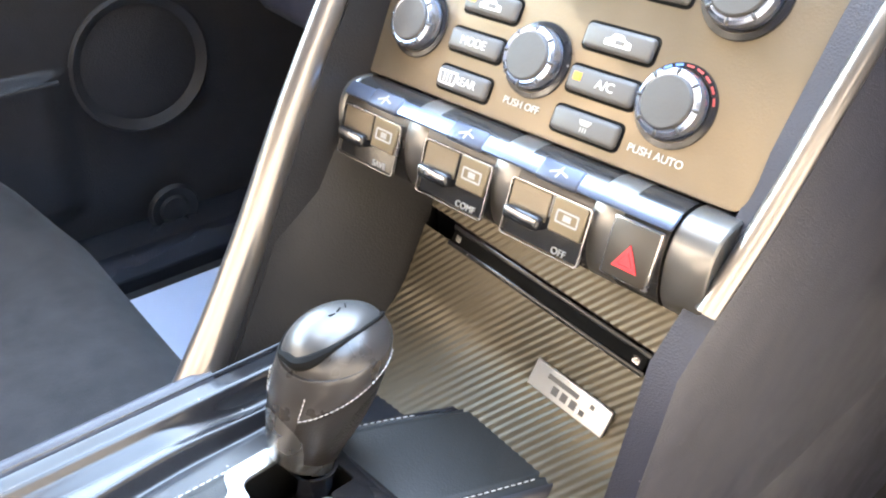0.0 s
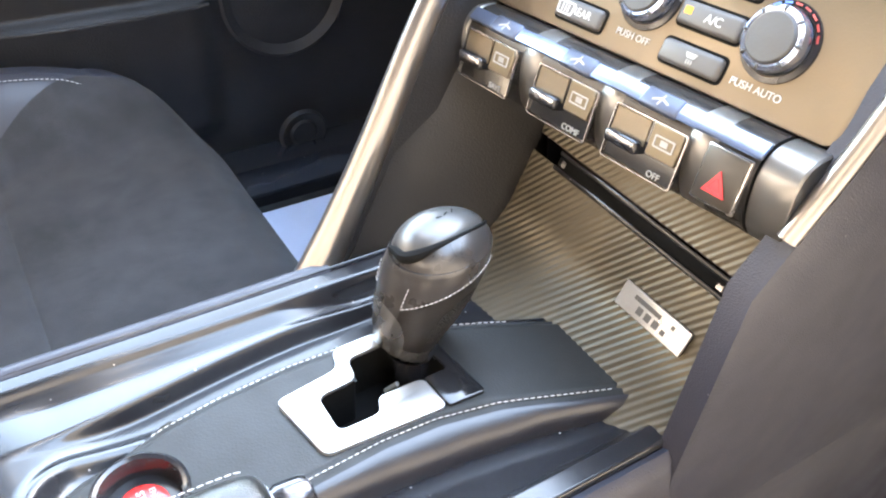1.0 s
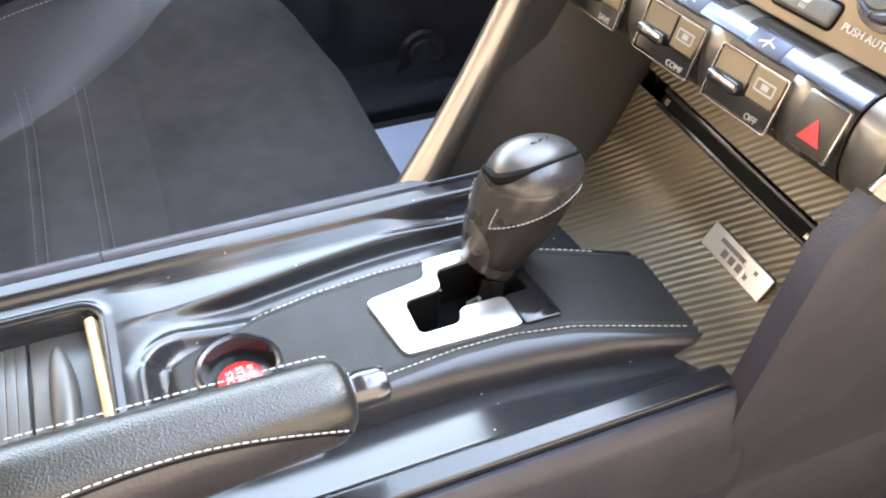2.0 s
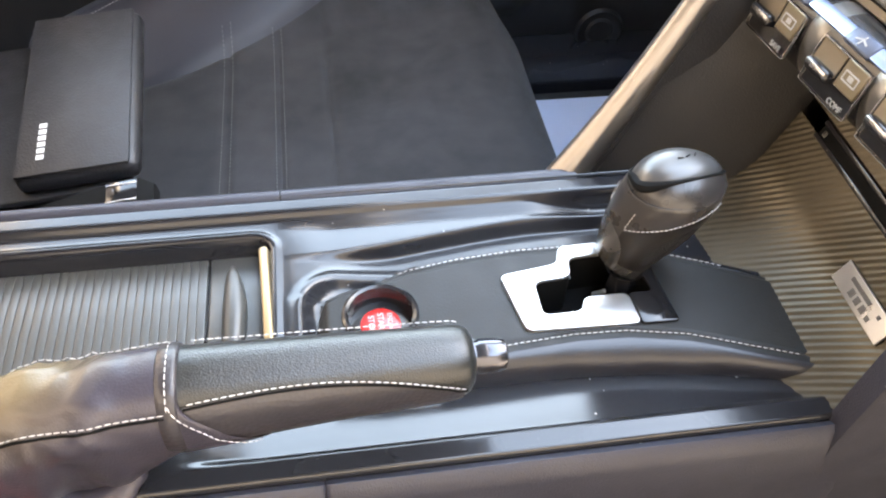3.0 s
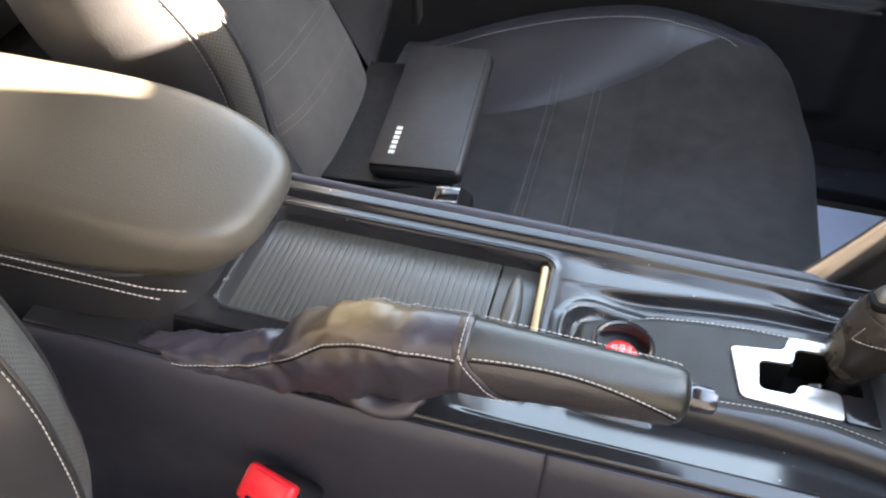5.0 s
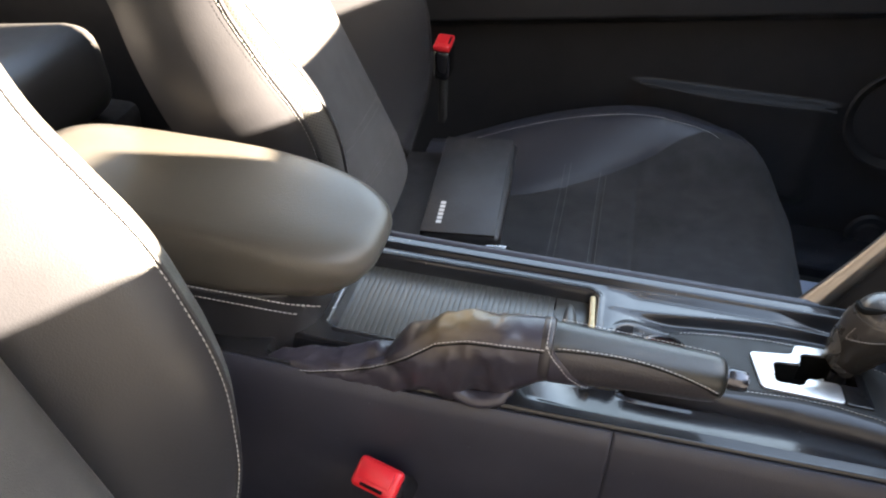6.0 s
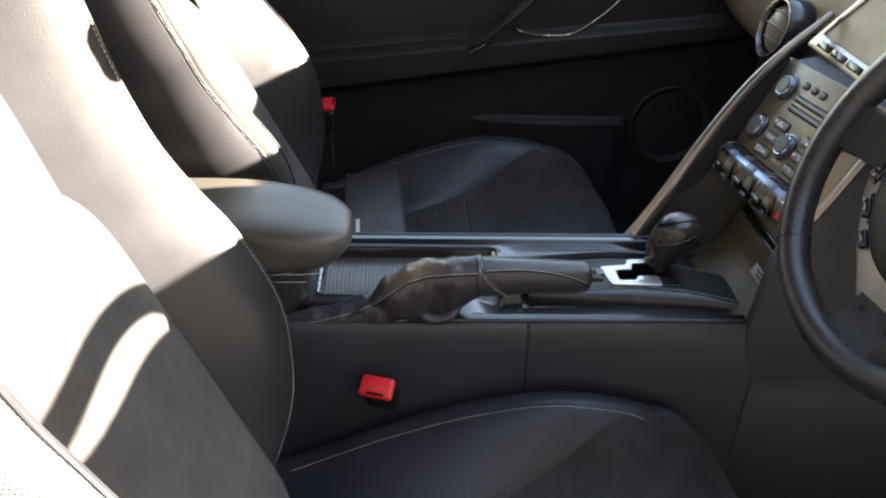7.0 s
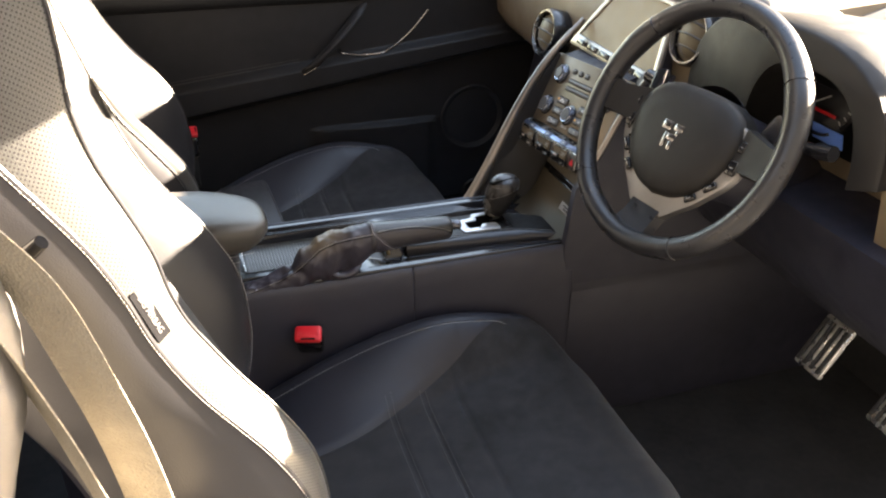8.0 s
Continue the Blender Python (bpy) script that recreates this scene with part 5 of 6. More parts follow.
panel = part("control_panel", kl(moved(plate([(p.x, p.y) for p in outline], (), 0.003, 0.0012), on_panel(0.0, 0.5520, -0.001))), PANEL, stack, "bronze-grey control panel")


def knob(y, z, r, words=""):
    m = at_stack(on_panel(y, z, 0.002))
    k = part("knob", revolve([(r * 1.22, 0.0), (r * 1.20, 0.0012), (r * 1.03, 0.0016)], 40, m), SATIN, stack, "black dial base")
    bm = revolve([(r * 1.0, 0.001), (r * 0.985, 0.006), (r * 0.94, 0.0085), (r * 0.84, 0.0094), (r * 0.765, 0.0092), (r * 0.75, 0.006)], 40, m)
    part("ring", bm, BLUE_REFLECTION, k, "bright metal dial ring")
    part("face", revolve([(r * 0.75, 0.005), (r * 0.75, 0.0098), (r * 0.70, 0.0106), (0.0, 0.0109)], 40, m), KNOB, k, "grey rubber dial face")
    for i in range(8):
        a = 2 * math.pi * i / 8
        part("grip_rib", rbox(r * 0.20, r * 0.12, 0.005, 0.0008, 1, m @ pose(r * 0.86 * math.cos(a), r * 0.86 * math.sin(a), 0.0075, 0, 0, math.degrees(a))), KNOB, k)
    for i in range(9 if words.endswith("AUTO") else 0):
        a = radians(20 + 17 * i)
        part("scale_mark", rbox(r * 0.06, r * 0.22, 0.0003, 0, 1, m @ pose(r * 1.12 * math.cos(a), r * 1.12 * math.sin(a), 0.0019, 0, 0, math.degrees(a))), BLUE_LENS if i > 4 else SCALE_RED, k)
    if words:
        lettering("dial_lettering", words, 0.0050, m @ pose(0, -r * 1.47, 0.0006), WHITE, k)
    return k


knob(0.121, 0.5817, 0.0152)
knob(0.041, 0.5817, 0.0152, "PUSH OFF")
right_knob = knob(-0.034, 0.5810, 0.0152, "PUSH AUTO")
knob(0.117, 0.636, 0.0150)
knob(-0.045, 0.626, 0.0160)


def key(y, z, w=0.034, h=0.0115, words="", lamp=None, icon=0):
    h *= 0.88
    m = at_stack(on_panel(y, z, 0.0012))
    part("key_frame", moved(plate(rounded([(-w / 2 - 0.0014, -h / 2 - 0.0014), (w / 2 + 0.0014, -h / 2 - 0.0014), (w / 2 + 0.0014, h / 2 + 0.0014), (-w / 2 - 0.0014, h / 2 + 0.0014)], 0.0038, 5), (), 0.0009), m), DARK, stack)
    k = part("key", rbox(w, h, 0.0050, 0.0024, 4, m @ pose(0, 0, 0.0018)), BUTTON, stack, "grey rounded climate key")
    if words:
        lettering("key_lettering", words, 0.0060, m @ pose(0.003 if lamp or icon else 0, 0, 0.00435), WHITE, k)
    if lamp:
        part("lamp", rbox(0.0042, 0.0036, 0.0006, 0.0002, 1, m @ pose(-w * 0.34, 0.001, 0.0044)), AMBER, k, "amber indicator lens")
    if icon == 1:      # heated window
        part("icon", moved(plate(rounded([(-0.0055, -0.0035), (0.0055, -0.0035), (0.0065, 0.0035), (-0.0065, 0.0035)], 0.001), [rounded([(-0.0046, -0.0026), (0.0046, -0.0026), (0.0055, 0.0026), (-0.0055, 0.0026)], 0.001)], 0.0003), m @ pose(-0.009 if words else 0, 0, 0.0043)), WHITE, k)
        for i in (-1, 0, 1):
            part("icon_bar", rbox(0.0006, 0.004, 0.0003, 0, 1, m @ pose((-0.009 if words else 0) + 0.0022 * i, 0, 0.0045)), WHITE, k)
    if icon == 2:      # car outline
        part("icon", moved(plate(rounded([(-0.007, -0.0025), (0.007, -0.0025), (0.0065, 0.0005), (0.0035, 0.0008), (0.0015, 0.0030), (-0.003, 0.0030), (-0.0045, 0.0008), (-0.007, 0.0)], 0.0008), (), 0.0003), m @ pose(0.001, 0, 0.0043)), WHITE, k)
        part("icon_bar", rbox(0.005, 0.002, 0.0004, 0.0001, 1, m @ pose(0.002, -0.0005, 0.0046)), BUTTON, k)
    if icon == 3:      # windscreen vent
        part("icon", moved(plate(rounded([(-0.0022, 0.0), (0.0022, 0.0), (0.0036, 0.0026), (-0.0036, 0.0026)], 0.0006), (), 0.0003), m @ pose(0.001, 0, 0.0043)), PRINT, k)
        for i in (-1, 0, 1):
            part("icon_bar", rbox(0.0006, 0.0022, 0.0003, 0, 1, m @ pose(0.001 + 0.0014 * i, -0.0018, 0.0044)), PRINT, k)
    return k


key(0.0795, 0.5800, 0.034, 0.0125, words="MODE")
key(0.079, 0.5622, 0.034, 0.0125, "REAR", icon=1)
key(0.0775, 0.5980, 0.034, 0.0125, lamp=True, icon=2)
key(0.0025, 0.5795, 0.036, 0.0130, "A/C", lamp=True)
key(0.002, 0.5975, 0.036, 0.0125, icon=2)
key(0.003, 0.5625, 0.036, 0.0125, icon=3)
for i in range(3):
    key(0.083 - 0.021 * i, 0.6470, 0.012, 0.008)
for z in (0.619, 0.631):
    key(0.045, z, 0.085, 0.0075)
key(-0.012, 0.621, 0.022, 0.011)

# the roller bar with its three toggles and the hazard switch
BARC = Vector((0.2605, 0.0, 0.5285))
bar = thing("switch_bar", "dark chrome roller bar with three toggles and a hazard switch", "switch panel", (BARC.x, 0.045, BARC.z))
BO = bar.location


def bar_ring(y, k=1.0):
    out = []
    for i in range(40):
        a = 2 * math.pi * i / 40
        c, s = math.cos(a), math.sin(a)
        out.append(Vector((BARC.x + 0.0185 * k * math.copysign(abs(c) ** 0.8, c), y, BARC.z + 0.0235 * k * math.copysign(abs(s) ** 0.85, s))) - BO)
    return out


part("barrel", loft([bar_ring(y) for y in (-0.0600, 0.1425)]), BARREL_DARK, bar, "dark polished barrel")
for y in (0.0855, 0.0255, -0.0310):
    part("sleeve", loft([bar_ring(y - 0.0075, 0.99), bar_ring(y - 0.0070, 1.008), bar_ring(y + 0.0070, 1.008), bar_ring(y + 0.0075, 0.99)]), BARREL, bar, "satin gunmetal sleeve")
for y0, y1 in ((-0.0805, -0.0612), (0.1437, 0.1705)):
    part("end_cap", loft([bar_ring(y0, 0.96), bar_ring(y0 + 0.001, 1.0), bar_ring(y1 - 0.001, 1.0), bar_ring(y1, 0.96)]), BARREL, bar, "satin gunmetal end cap")
BN = Vector((-0.958, 0, 0.287))
BU = Vector((0.287, 0, 0.958))


def on_bar(y, z, lift=0.0):
    return Matrix.Translation(-BO) @ basis(Vector((0.2388 + 0.3 * (z - 0.523), y, z)) + BN * lift, PR, BU, BN)


# The barrel's long highlight is built as a separate bluish metal strip.
part("top_glint", rbox(0.204, 0.0085, 0.003, 0.0012, 2, Matrix.Translation(-BO) @ basis((0.2479, 0.0410, 0.5494), PR, Vector((0.80, 0, 0.60)), Vector((-0.60, 0, 0.80)))), BAR_GLINT, bar, "added strip for the highlight along the barrel's top")
for y in (0.112, 0.053, -0.003):
    m = Matrix.Translation(-BO) @ basis((0.2476, y, 0.5496), PR, Vector((0.80, 0, 0.60)), Vector((-0.60, 0, 0.80)))
    t = part("icon_tab", rbox(0.023, 0.0105, 0.0042, 0.0018, 3, m), TAB, bar, "blue-grey icon tab")
    for dx, aa in ((-0.002, 25), (0.002, -20), (0.0, 80)):
        part("icon", rbox(0.0060, 0.0010, 0.0003, 0, 1, m @ pose(dx, 0, 0.0022, 0, 0, aa)), PRINT, t)
for y, words in ((0.117, "SAVE"), (0.054, "COMF"), (-0.003, "OFF")):
    z = 0.5305
    fr = part("bezel", moved(plate(rounded([(-0.0225, -0.0150), (0.0225, -0.0150), (0.0225, 0.0125), (-0.0225, 0.0125)], 0.002), [rounded([(-0.0220, -0.0145), (0.0220, -0.0145), (0.0220, 0.0120), (-0.0220, 0.0120)], 0.002)], 0.0016), on_bar(y, z, 0.0015)), CHROME, bar, "thin bright switch surround")
    part("well", rbox(0.0436, 0.0262, 0.0016, 0.0003, 1, on_bar(y, z - 0.001, 0.0010)), GLOSS, fr)
    # Recess coloured panel tan to carry the light falling into it.
    part("recess", rbox(0.0215, 0.013, 0.0008, 0.0, 1, on_bar(y + 0.0105, z + 0.0045, 0.0020)), PANEL, fr)
    part("toggle", rbox(0.0205, 0.0070, 0.0065, 0.0022, 3, on_bar(y + 0.0105, z - 0.0030, 0.0042)), GLOSS, fr, "gloss black toggle")
    part("toggle_edge", rbox(0.0185, 0.0030, 0.0009, 0.0004, 2, on_bar(y + 0.0105, z - 0.0022, 0.0073)), CHROME, fr, "bright toggle edge")
    part("emblem_plate", rbox(0.0180, 0.0160, 0.002, 0.0006, 1, on_bar(y - 0.0118, z + 0.0040, 0.0026)), EMBLEM, fr, "brown-grey emblem plate")
    part("emblem", moved(plate(rounded([(-0.006, -0.003), (0.006, -0.003), (0.006, 0.003), (-0.006, 0.003)], 0.0008), [rounded([(-0.0052, -0.0022), (0.0052, -0.0022), (0.0052, 0.0022), (-0.0052, 0.0022)], 0.0006)], 0.0004), on_bar(y - 0.0118, z + 0.004, 0.0037)), PRINT, fr)
    part("emblem_mark", rbox(0.0042, 0.0028, 0.0003, 0, 1, on_bar(y - 0.0118, z + 0.004, 0.0038)), PRINT, fr)
    lettering("switch_lettering", words, 0.0046, on_bar(y - 0.0110, z - 0.0115, 0.0022), PRINT, fr)
hz = part("hazard_switch", rbox(0.0235, 0.0262, 0.003, 0.001, 2, on_bar(-0.0475, 0.5325, 0.0015)), CHROME, bar, "bright hazard switch surround")
part("hazard_key", rbox(0.0218, 0.0246, 0.004, 0.001, 2, on_bar(-0.0475, 0.5325, 0.0018)), EMBLEM_DARK, hz, "dark brown hazard key")
tri = [(-0.0062, -0.0048), (0.0062, -0.0048), (0.0, 0.0062)]
tin = [(-0.0036, -0.0033), (0.0036, -0.0033), (0.0, 0.0030)]
part("hazard_sign", moved(plate(tri, [tin], 0.0004), on_bar(-0.0475, 0.5300, 0.0040)), RED, hz, "red warning triangle")
part("hazard_core", moved(plate([(-0.0032, -0.0030), (0.0032, -0.0030), (0.0, 0.0026)], (), 0.0004), on_bar(-0.0475, 0.5300, 0.0040)), RED, hz)


# silver rails on both sides of the stack
sides = tagged(thing("stack_sides", "dark side fins of the centre stack edged with gunmetal rails", "trim", (0.33, 0.04, 0.40)), kind="structure")


def stack_rail(pts, r0, r1, flat, label):
    path = curve_through(pts, 14)
    return part("rail", kl(tube(path, lin(r0, r1, len(path)), 32, flat, (0, 1, 0))), TRIM, sides, label)


stack_rail([(0.137, 0.1315, 0.388), (0.160, 0.137, 0.422), (0.187, 0.144, 0.466), (0.226, 0.155, 0.534), (0.272, 0.165, 0.606), (0.318, 0.170, 0.662), (0.372, 0.176, 0.712)], 0.0135, 0.0052, 0.85, "brushed gunmetal rail")
stack_rail([(0.262, -0.0840, 0.524), (0.285, -0.0870, 0.566), (0.317, -0.0905, 0.634), (0.352, -0.094, 0.690)], 0.0055, 0.0045, 0.9, "brushed gunmetal rail")
# fin between console and stack on the passenger side
fin = [(0.143, 0.386), (0.192, 0.462), (0.230, 0.532), (0.276, 0.604), (0.322, 0.658), (0.34, 0.62), (0.34, 0.36), (0.20, 0.36)]
fy = lambda z, o: interp(z, [(0.36, 0.122), (0.40, 0.124), (0.53, 0.150), (0.66, 0.163)]) + o
part("fin", kl(loft([[Vector((x, fy(z, o), z)) for x, z in fin] for o in (0.0, 0.010)])), FIN_MAT, sides, "dark side fin")
rings = []
for z in lin(0.362, 0.515, 12):
    xr = interp(z, [(0.36, 0.150), (0.386, 0.150), (0.462, 0.197), (0.532, 0.235)])
    xc, yc = 0.2535 + 0.5 * (z - 0.40), interp(z, [(0.36, 0.0995), (0.40, 0.1015), (0.46, 0.107), (0.52, 0.113)])
    rings.append([Vector((xr, fy(z, 0.0), z)), Vector((xr + 0.02, fy(z, -0.0012), z)), Vector((xc - 0.012, yc + 0.001, z)), Vector((xc, yc, z)), Vector((xc + 0.004, fy(z, 0.004), z)), Vector((xr + 0.004, fy(z, 0.006), z))])
part("fin_lining", kl(loft(rings)), FIN_MAT, sides, "dark inner wall beside the hollow", 40)
# driver-side cheek: one panel from the rail down to the console
ck = [(0.2345, 0.386), (0.2415, 0.458), (0.2455, 0.500), (0.262, 0.522), (0.288, 0.566), (0.318, 0.632), (0.352, 0.688), (0.62, 0.66), (0.62, 0.30), (0.24, 0.30)]
part("cheek", kl(loft([[Vector((x + d, y, z)) for x, z in ck] for y, d in ((-0.0745, 0.0), (-0.0885, 0.0), (-0.0905, 0.004))])), SOFT, sides, "dark soft-touch side cheek")
part("cheek_lower", kl(between(0.256, 0.93, -0.0905, -0.070, 0.0, 0.32, 0.004)), SOFT, sides)

# ribbed back of the hollow, with slot and badge
hollow = tagged(thing("stack_hollow", "ribbed brown-grey hollow under the switches with a silver badge", "storage", (0.33, 0.04, 0.40)), kind="structure")
CB = Vector((0.252, 0, 0.40))


def on_carbon(y, z, lift=0.0):
    return Matrix.Translation(-KO) @ basis(Vector((0.252 + 0.5 * (z - 0.40), y, z)) + PN * lift, PR, PU, PN)


def ribs(y0, y1, w0, w1, nu, nv):
    """A panel whose surface is corrugated along a diagonal and sweeps forward at its foot; u runs across, w up the slope."""
    def f(u, w):
        ph = (u * 0.80 - w * 0.60) / 0.0040
        curl = 0.0134 * (max(0.0, 0.034 - w) / 0.034) ** 2
        return Vector((u, w - 0.5 * curl, curl + 0.00020 * math.sin(2 * math.pi * ph)))
    return surface(f, lin(y0, y1, nu), lin(w0, w1, nv))


def carbon_part(name, y_left, y_right, z0, z1):
    h0, h1 = (z0 - 0.40) / PU.z, (z1 - 0.40) / PU.z
    bm = ribs(-y_left, -y_right, h0, h1, 300, 170)
    return part(name, moved(bm, on_carbon(0, 0.40)), CARBON, hollow, "ribbed brown-grey hollow lining", 80)


carbon_part("hollow_lining", 0.128, -0.0740, 0.365, 0.4585)
carbon_part("hollow_lining", 0.135, -0.0740, 0.4690, 0.505)
sl = part("slot", rbox(0.138, 0.0085, 0.010, 0.002, 2, on_carbon(0.0145, 0.4625, -0.003)), DARK, hollow, "dark card slot")
for dz in (-0.0042, 0.0044):
    part("slot_lip", rbox(0.140, 0.0032, 0.0036, 0.0008, 2, on_carbon(0.0145, 0.4625 + dz, 0.0006)), SATIN, sl)
for y in (0.078, -0.049):
    part("slot_end", rbox(0.006, 0.006, 0.003, 0.001, 1, on_carbon(y, 0.4625, 0.0005)), CHROME, sl)
bd = part("badge", rbox(0.050, 0.0150, 0.0016, 0.0004, 1, on_carbon(-0.0268, 0.4302, 0.0018)), SILVER, hollow, "silver metal badge with worn print")
for i, (u, v, w, h) in enumerate(((-0.005, 0.003, 0.020, 0.0026), (-0.008, -0.0022, 0.004, 0.0045), (-0.002, -0.0022, 0.004, 0.0045), (0.004, -0.0022, 0.004, 0.0045), (0.010, -0.003, 0.003, 0.003), (0.014, 0.003, 0.0024, 0.0024))):
    part("print_bar", rbox(w, h, 0.0003, 0, 1, on_carbon(-0.0268, 0.4302, 0.0027) @ pose(u, v, 0)), BUTTON, bd, "grey print bar")
part("hollow_floor", kl(between(0.225, 0.30, -0.074, 0.112, 0.37, 0.386, 0.002)), SOFT, hollow)

# ---- dashboard ----
dash = tagged(thing("dashboard", "dark dashboard with bronze-grey face and a hooded binnacle", "dashboard", (0.5, 0.04, 0.55)), kind="structure")
DO = dash.location
DPROF = [(0.62, 0.47), (0.50, 0.515), (0.445, 0.545), (0.415, 0.585), (0.402, 0.635), (0.405, 0.685), (0.425, 0.722), (0.47, 0.742), (0.56, 0.752), (0.75, 0.765), (1.0, 0.775), (1.0, 0.60), (0.8, 0.47)]


def dl(bm):
    return moved(bm, Matrix.Translation(-DO))


def dash_ring(y):
    h = 0.036
    bow = 0.03 * ((y - 0.04) / 0.7) ** 2
    cut = -0.50 < y < -0.17
    return [Vector((max(x + bow, 0.53) if cut and z > 0.55 else x + bow, y, min(z, 0.66) if cut and z > 0.55 and x < 0.7 else z + (h if z > 0.6 else 0))) for x, z in DPROF]


part("crash_pad", dl(loft([dash_ring(y) for y in lin(-0.69, 0.78, 60)])), DASH, dash, "dark brown-grey soft dashboard", 50)
part("top_cover", dl(surface(lambda u, v: Vector(((0.62 if -0.51 < u < -0.16 else 0.44) + (0.36 if -0.51 < u < -0.16 else 0.54) * v, u, 0.728 + 0.05 * v + 0.010 * math.sin(math.pi * v) + 0.042)), lin(-0.68, 0.77, 140), lin(0, 1, 12))), DASH_TOP, dash, "dark grey dashboard top", 60)
# binnacle hood over the gauges
hood = []
for x, k in ((0.40, 0.97), (0.405, 1.0), (0.46, 0.99), (0.56, 0.92), (0.66, 0.80)):
    ring = []
    for i in range(25):
        a = math.pi * i / 24
        ring.append(Vector((x, -0.322 + 0.200 * k * math.copysign(abs(math.cos(a)) ** 0.7, math.cos(a)), 0.675 + 0.150 * k * abs(math.sin(a)) ** 0.8)))
    for i in range(25):
        a = math.pi * (24 - i) / 24
        ring.append(Vector((x, -0.375 + 0.108 * k * math.copysign(abs(math.cos(a)) ** 0.7, math.cos(a)), 0.660 + 0.125 * k * abs(math.sin(a)) ** 0.8)))
    hood.append(ring)
part("binnacle_hood", dl(loft(hood)), AIRBAG, dash, "black binnacle hood", 50)
part("gauge_panel", dl(rbox(0.01, 0.34, 0.16, 0.003, 2, pose(0.50, -0.335, 0.712, 0, -15, 0))), DARK, dash, "dark gauge panel")
for y, r in ((-0.335, 0.055), (-0.435, 0.042), (-0.245, 0.038)):
    m = Matrix.Translation(-DO) @ basis((0.490, y, 0.722), PR, Vector((0.26, 0, 0.966)), Vector((-0.966, 0, 0.26)))
    g = part("gauge", revolve([(r, 0), (r, 0.006), (r * 0.93, 0.008), (r * 0.90, 0.003), (0, 0.003)], 36, m), SATIN, dash, "round gauge with pale marks")
    for i in range(21):
        a = radians(-40 + 13 * i)
        part("gauge_mark", rbox(r * 0.12, r * 0.03, 0.0004, 0, 1, m @ pose(r * 0.78 * math.cos(a), r * 0.78 * math.sin(a), 0.0036, 0, 0, math.degrees(a))), WHITE, g)
    part("needle", rbox(r * 0.75, r * 0.03, 0.001, 0, 1, m @ pose(-r * 0.3, -r * 0.2, 0.0045, 0, 0, 35)), WHITE, g, "pale gauge needle")
part("gauge_lamp", dl(rbox(0.003, 0.058, 0.024, 0.002, 2, pose(0.474, -0.358, 0.676, 0, -15, 0))), BLUE_LENS, dash, "blue display lens")
part("gauge_bar", dl(rbox(0.003, 0.050, 0.005, 0.001, 1, pose(0.478, -0.335, 0.702, 0, -15, 0))), RED, dash, "red display bar")

strip_m = Matrix.Translation(-DO) @ basis((0.418, -0.163, 0.735), PR, Vector((0.26, 0, 0.966)), Vector((-0.966, 0, 0.26)))
sw = part("switch_strip", rbox(0.024, 0.072, 0.010, 0.003, 2, strip_m), TRIM_GREY, dash, "grey switch strip beside the binnacle")
for i in range(3):
    part("strip_key", rbox(0.016, 0.016, 0.004, 0.0015, 2, strip_m @ pose(0, -0.022 + 0.022 * i, 0.006)), BUTTON, sw)

# a low unseen cowl on the dashboard behind the inner vent, added to shade the armrest
cowl = []
for y, k in ((-0.205, 0.55), (-0.195, 0.80), (-0.170, 0.95), (-0.10, 1.0), (-0.02, 0.96), (0.05, 0.95), (0.12, 0.95), (0.156, 0.90), (0.168, 0.35)):
    cowl.append([Vector((x, y, 0.755 + z * k)) for x, z in ((0.440, -0.02), (0.442, 0.055), (0.452, 0.074), (0.475, 0.080), (0.53, 0.074), (0.62, 0.040), (0.66, -0.01))])
part("cowl", dl(loft(cowl)), DASH_TOP, dash, "dark grey unseen cowl added over the middle of the dashboard to block sun", 50)

# screen between the vents
sc_m = Matrix.Translation(-DO) @ basis((0.392, 0.045, 0.725), PR, Vector((0.40, 0, 0.917)).normalized(), Vector((-0.917, 0, 0.40)).normalized())
scr = part("screen_housing", moved(plate(rounded([(-0.148, -0.068), (0.134, -0.068), (0.092, 0.066), (-0.074, 0.066)], 0.012), (), 0.046), sc_m @ pose(0, 0, -0.046)), SOFT, dash, "dark screen housing")
part("screen_frame", moved(plate(rounded([(-0.156, -0.070), (0.142, -0.070), (0.096, 0.070), (-0.079, 0.070)], 0.008), [rounded([(-0.134, -0.047), (0.120, -0.047), (0.084, 0.060), (-0.067, 0.060)], 0.006)], 0.006, 0.0015), sc_m), TRIM, scr, "gunmetal screen frame")
part("screen", moved(plate([(-0.138, -0.049), (0.124, -0.049), (0.086, 0.062), (-0.069, 0.062)], (), 0.003), sc_m @ pose(0, 0, 0.0005)), SCREEN, scr, "display screen with a pale tan reflection in its colour")
for i in range(6):
    part("screen_key", rbox(0.036, 0.010, 0.006, 0.0015, 2, sc_m @ pose(-0.112 + 0.042 * i, -0.0585, 0.005)), SATIN, scr)


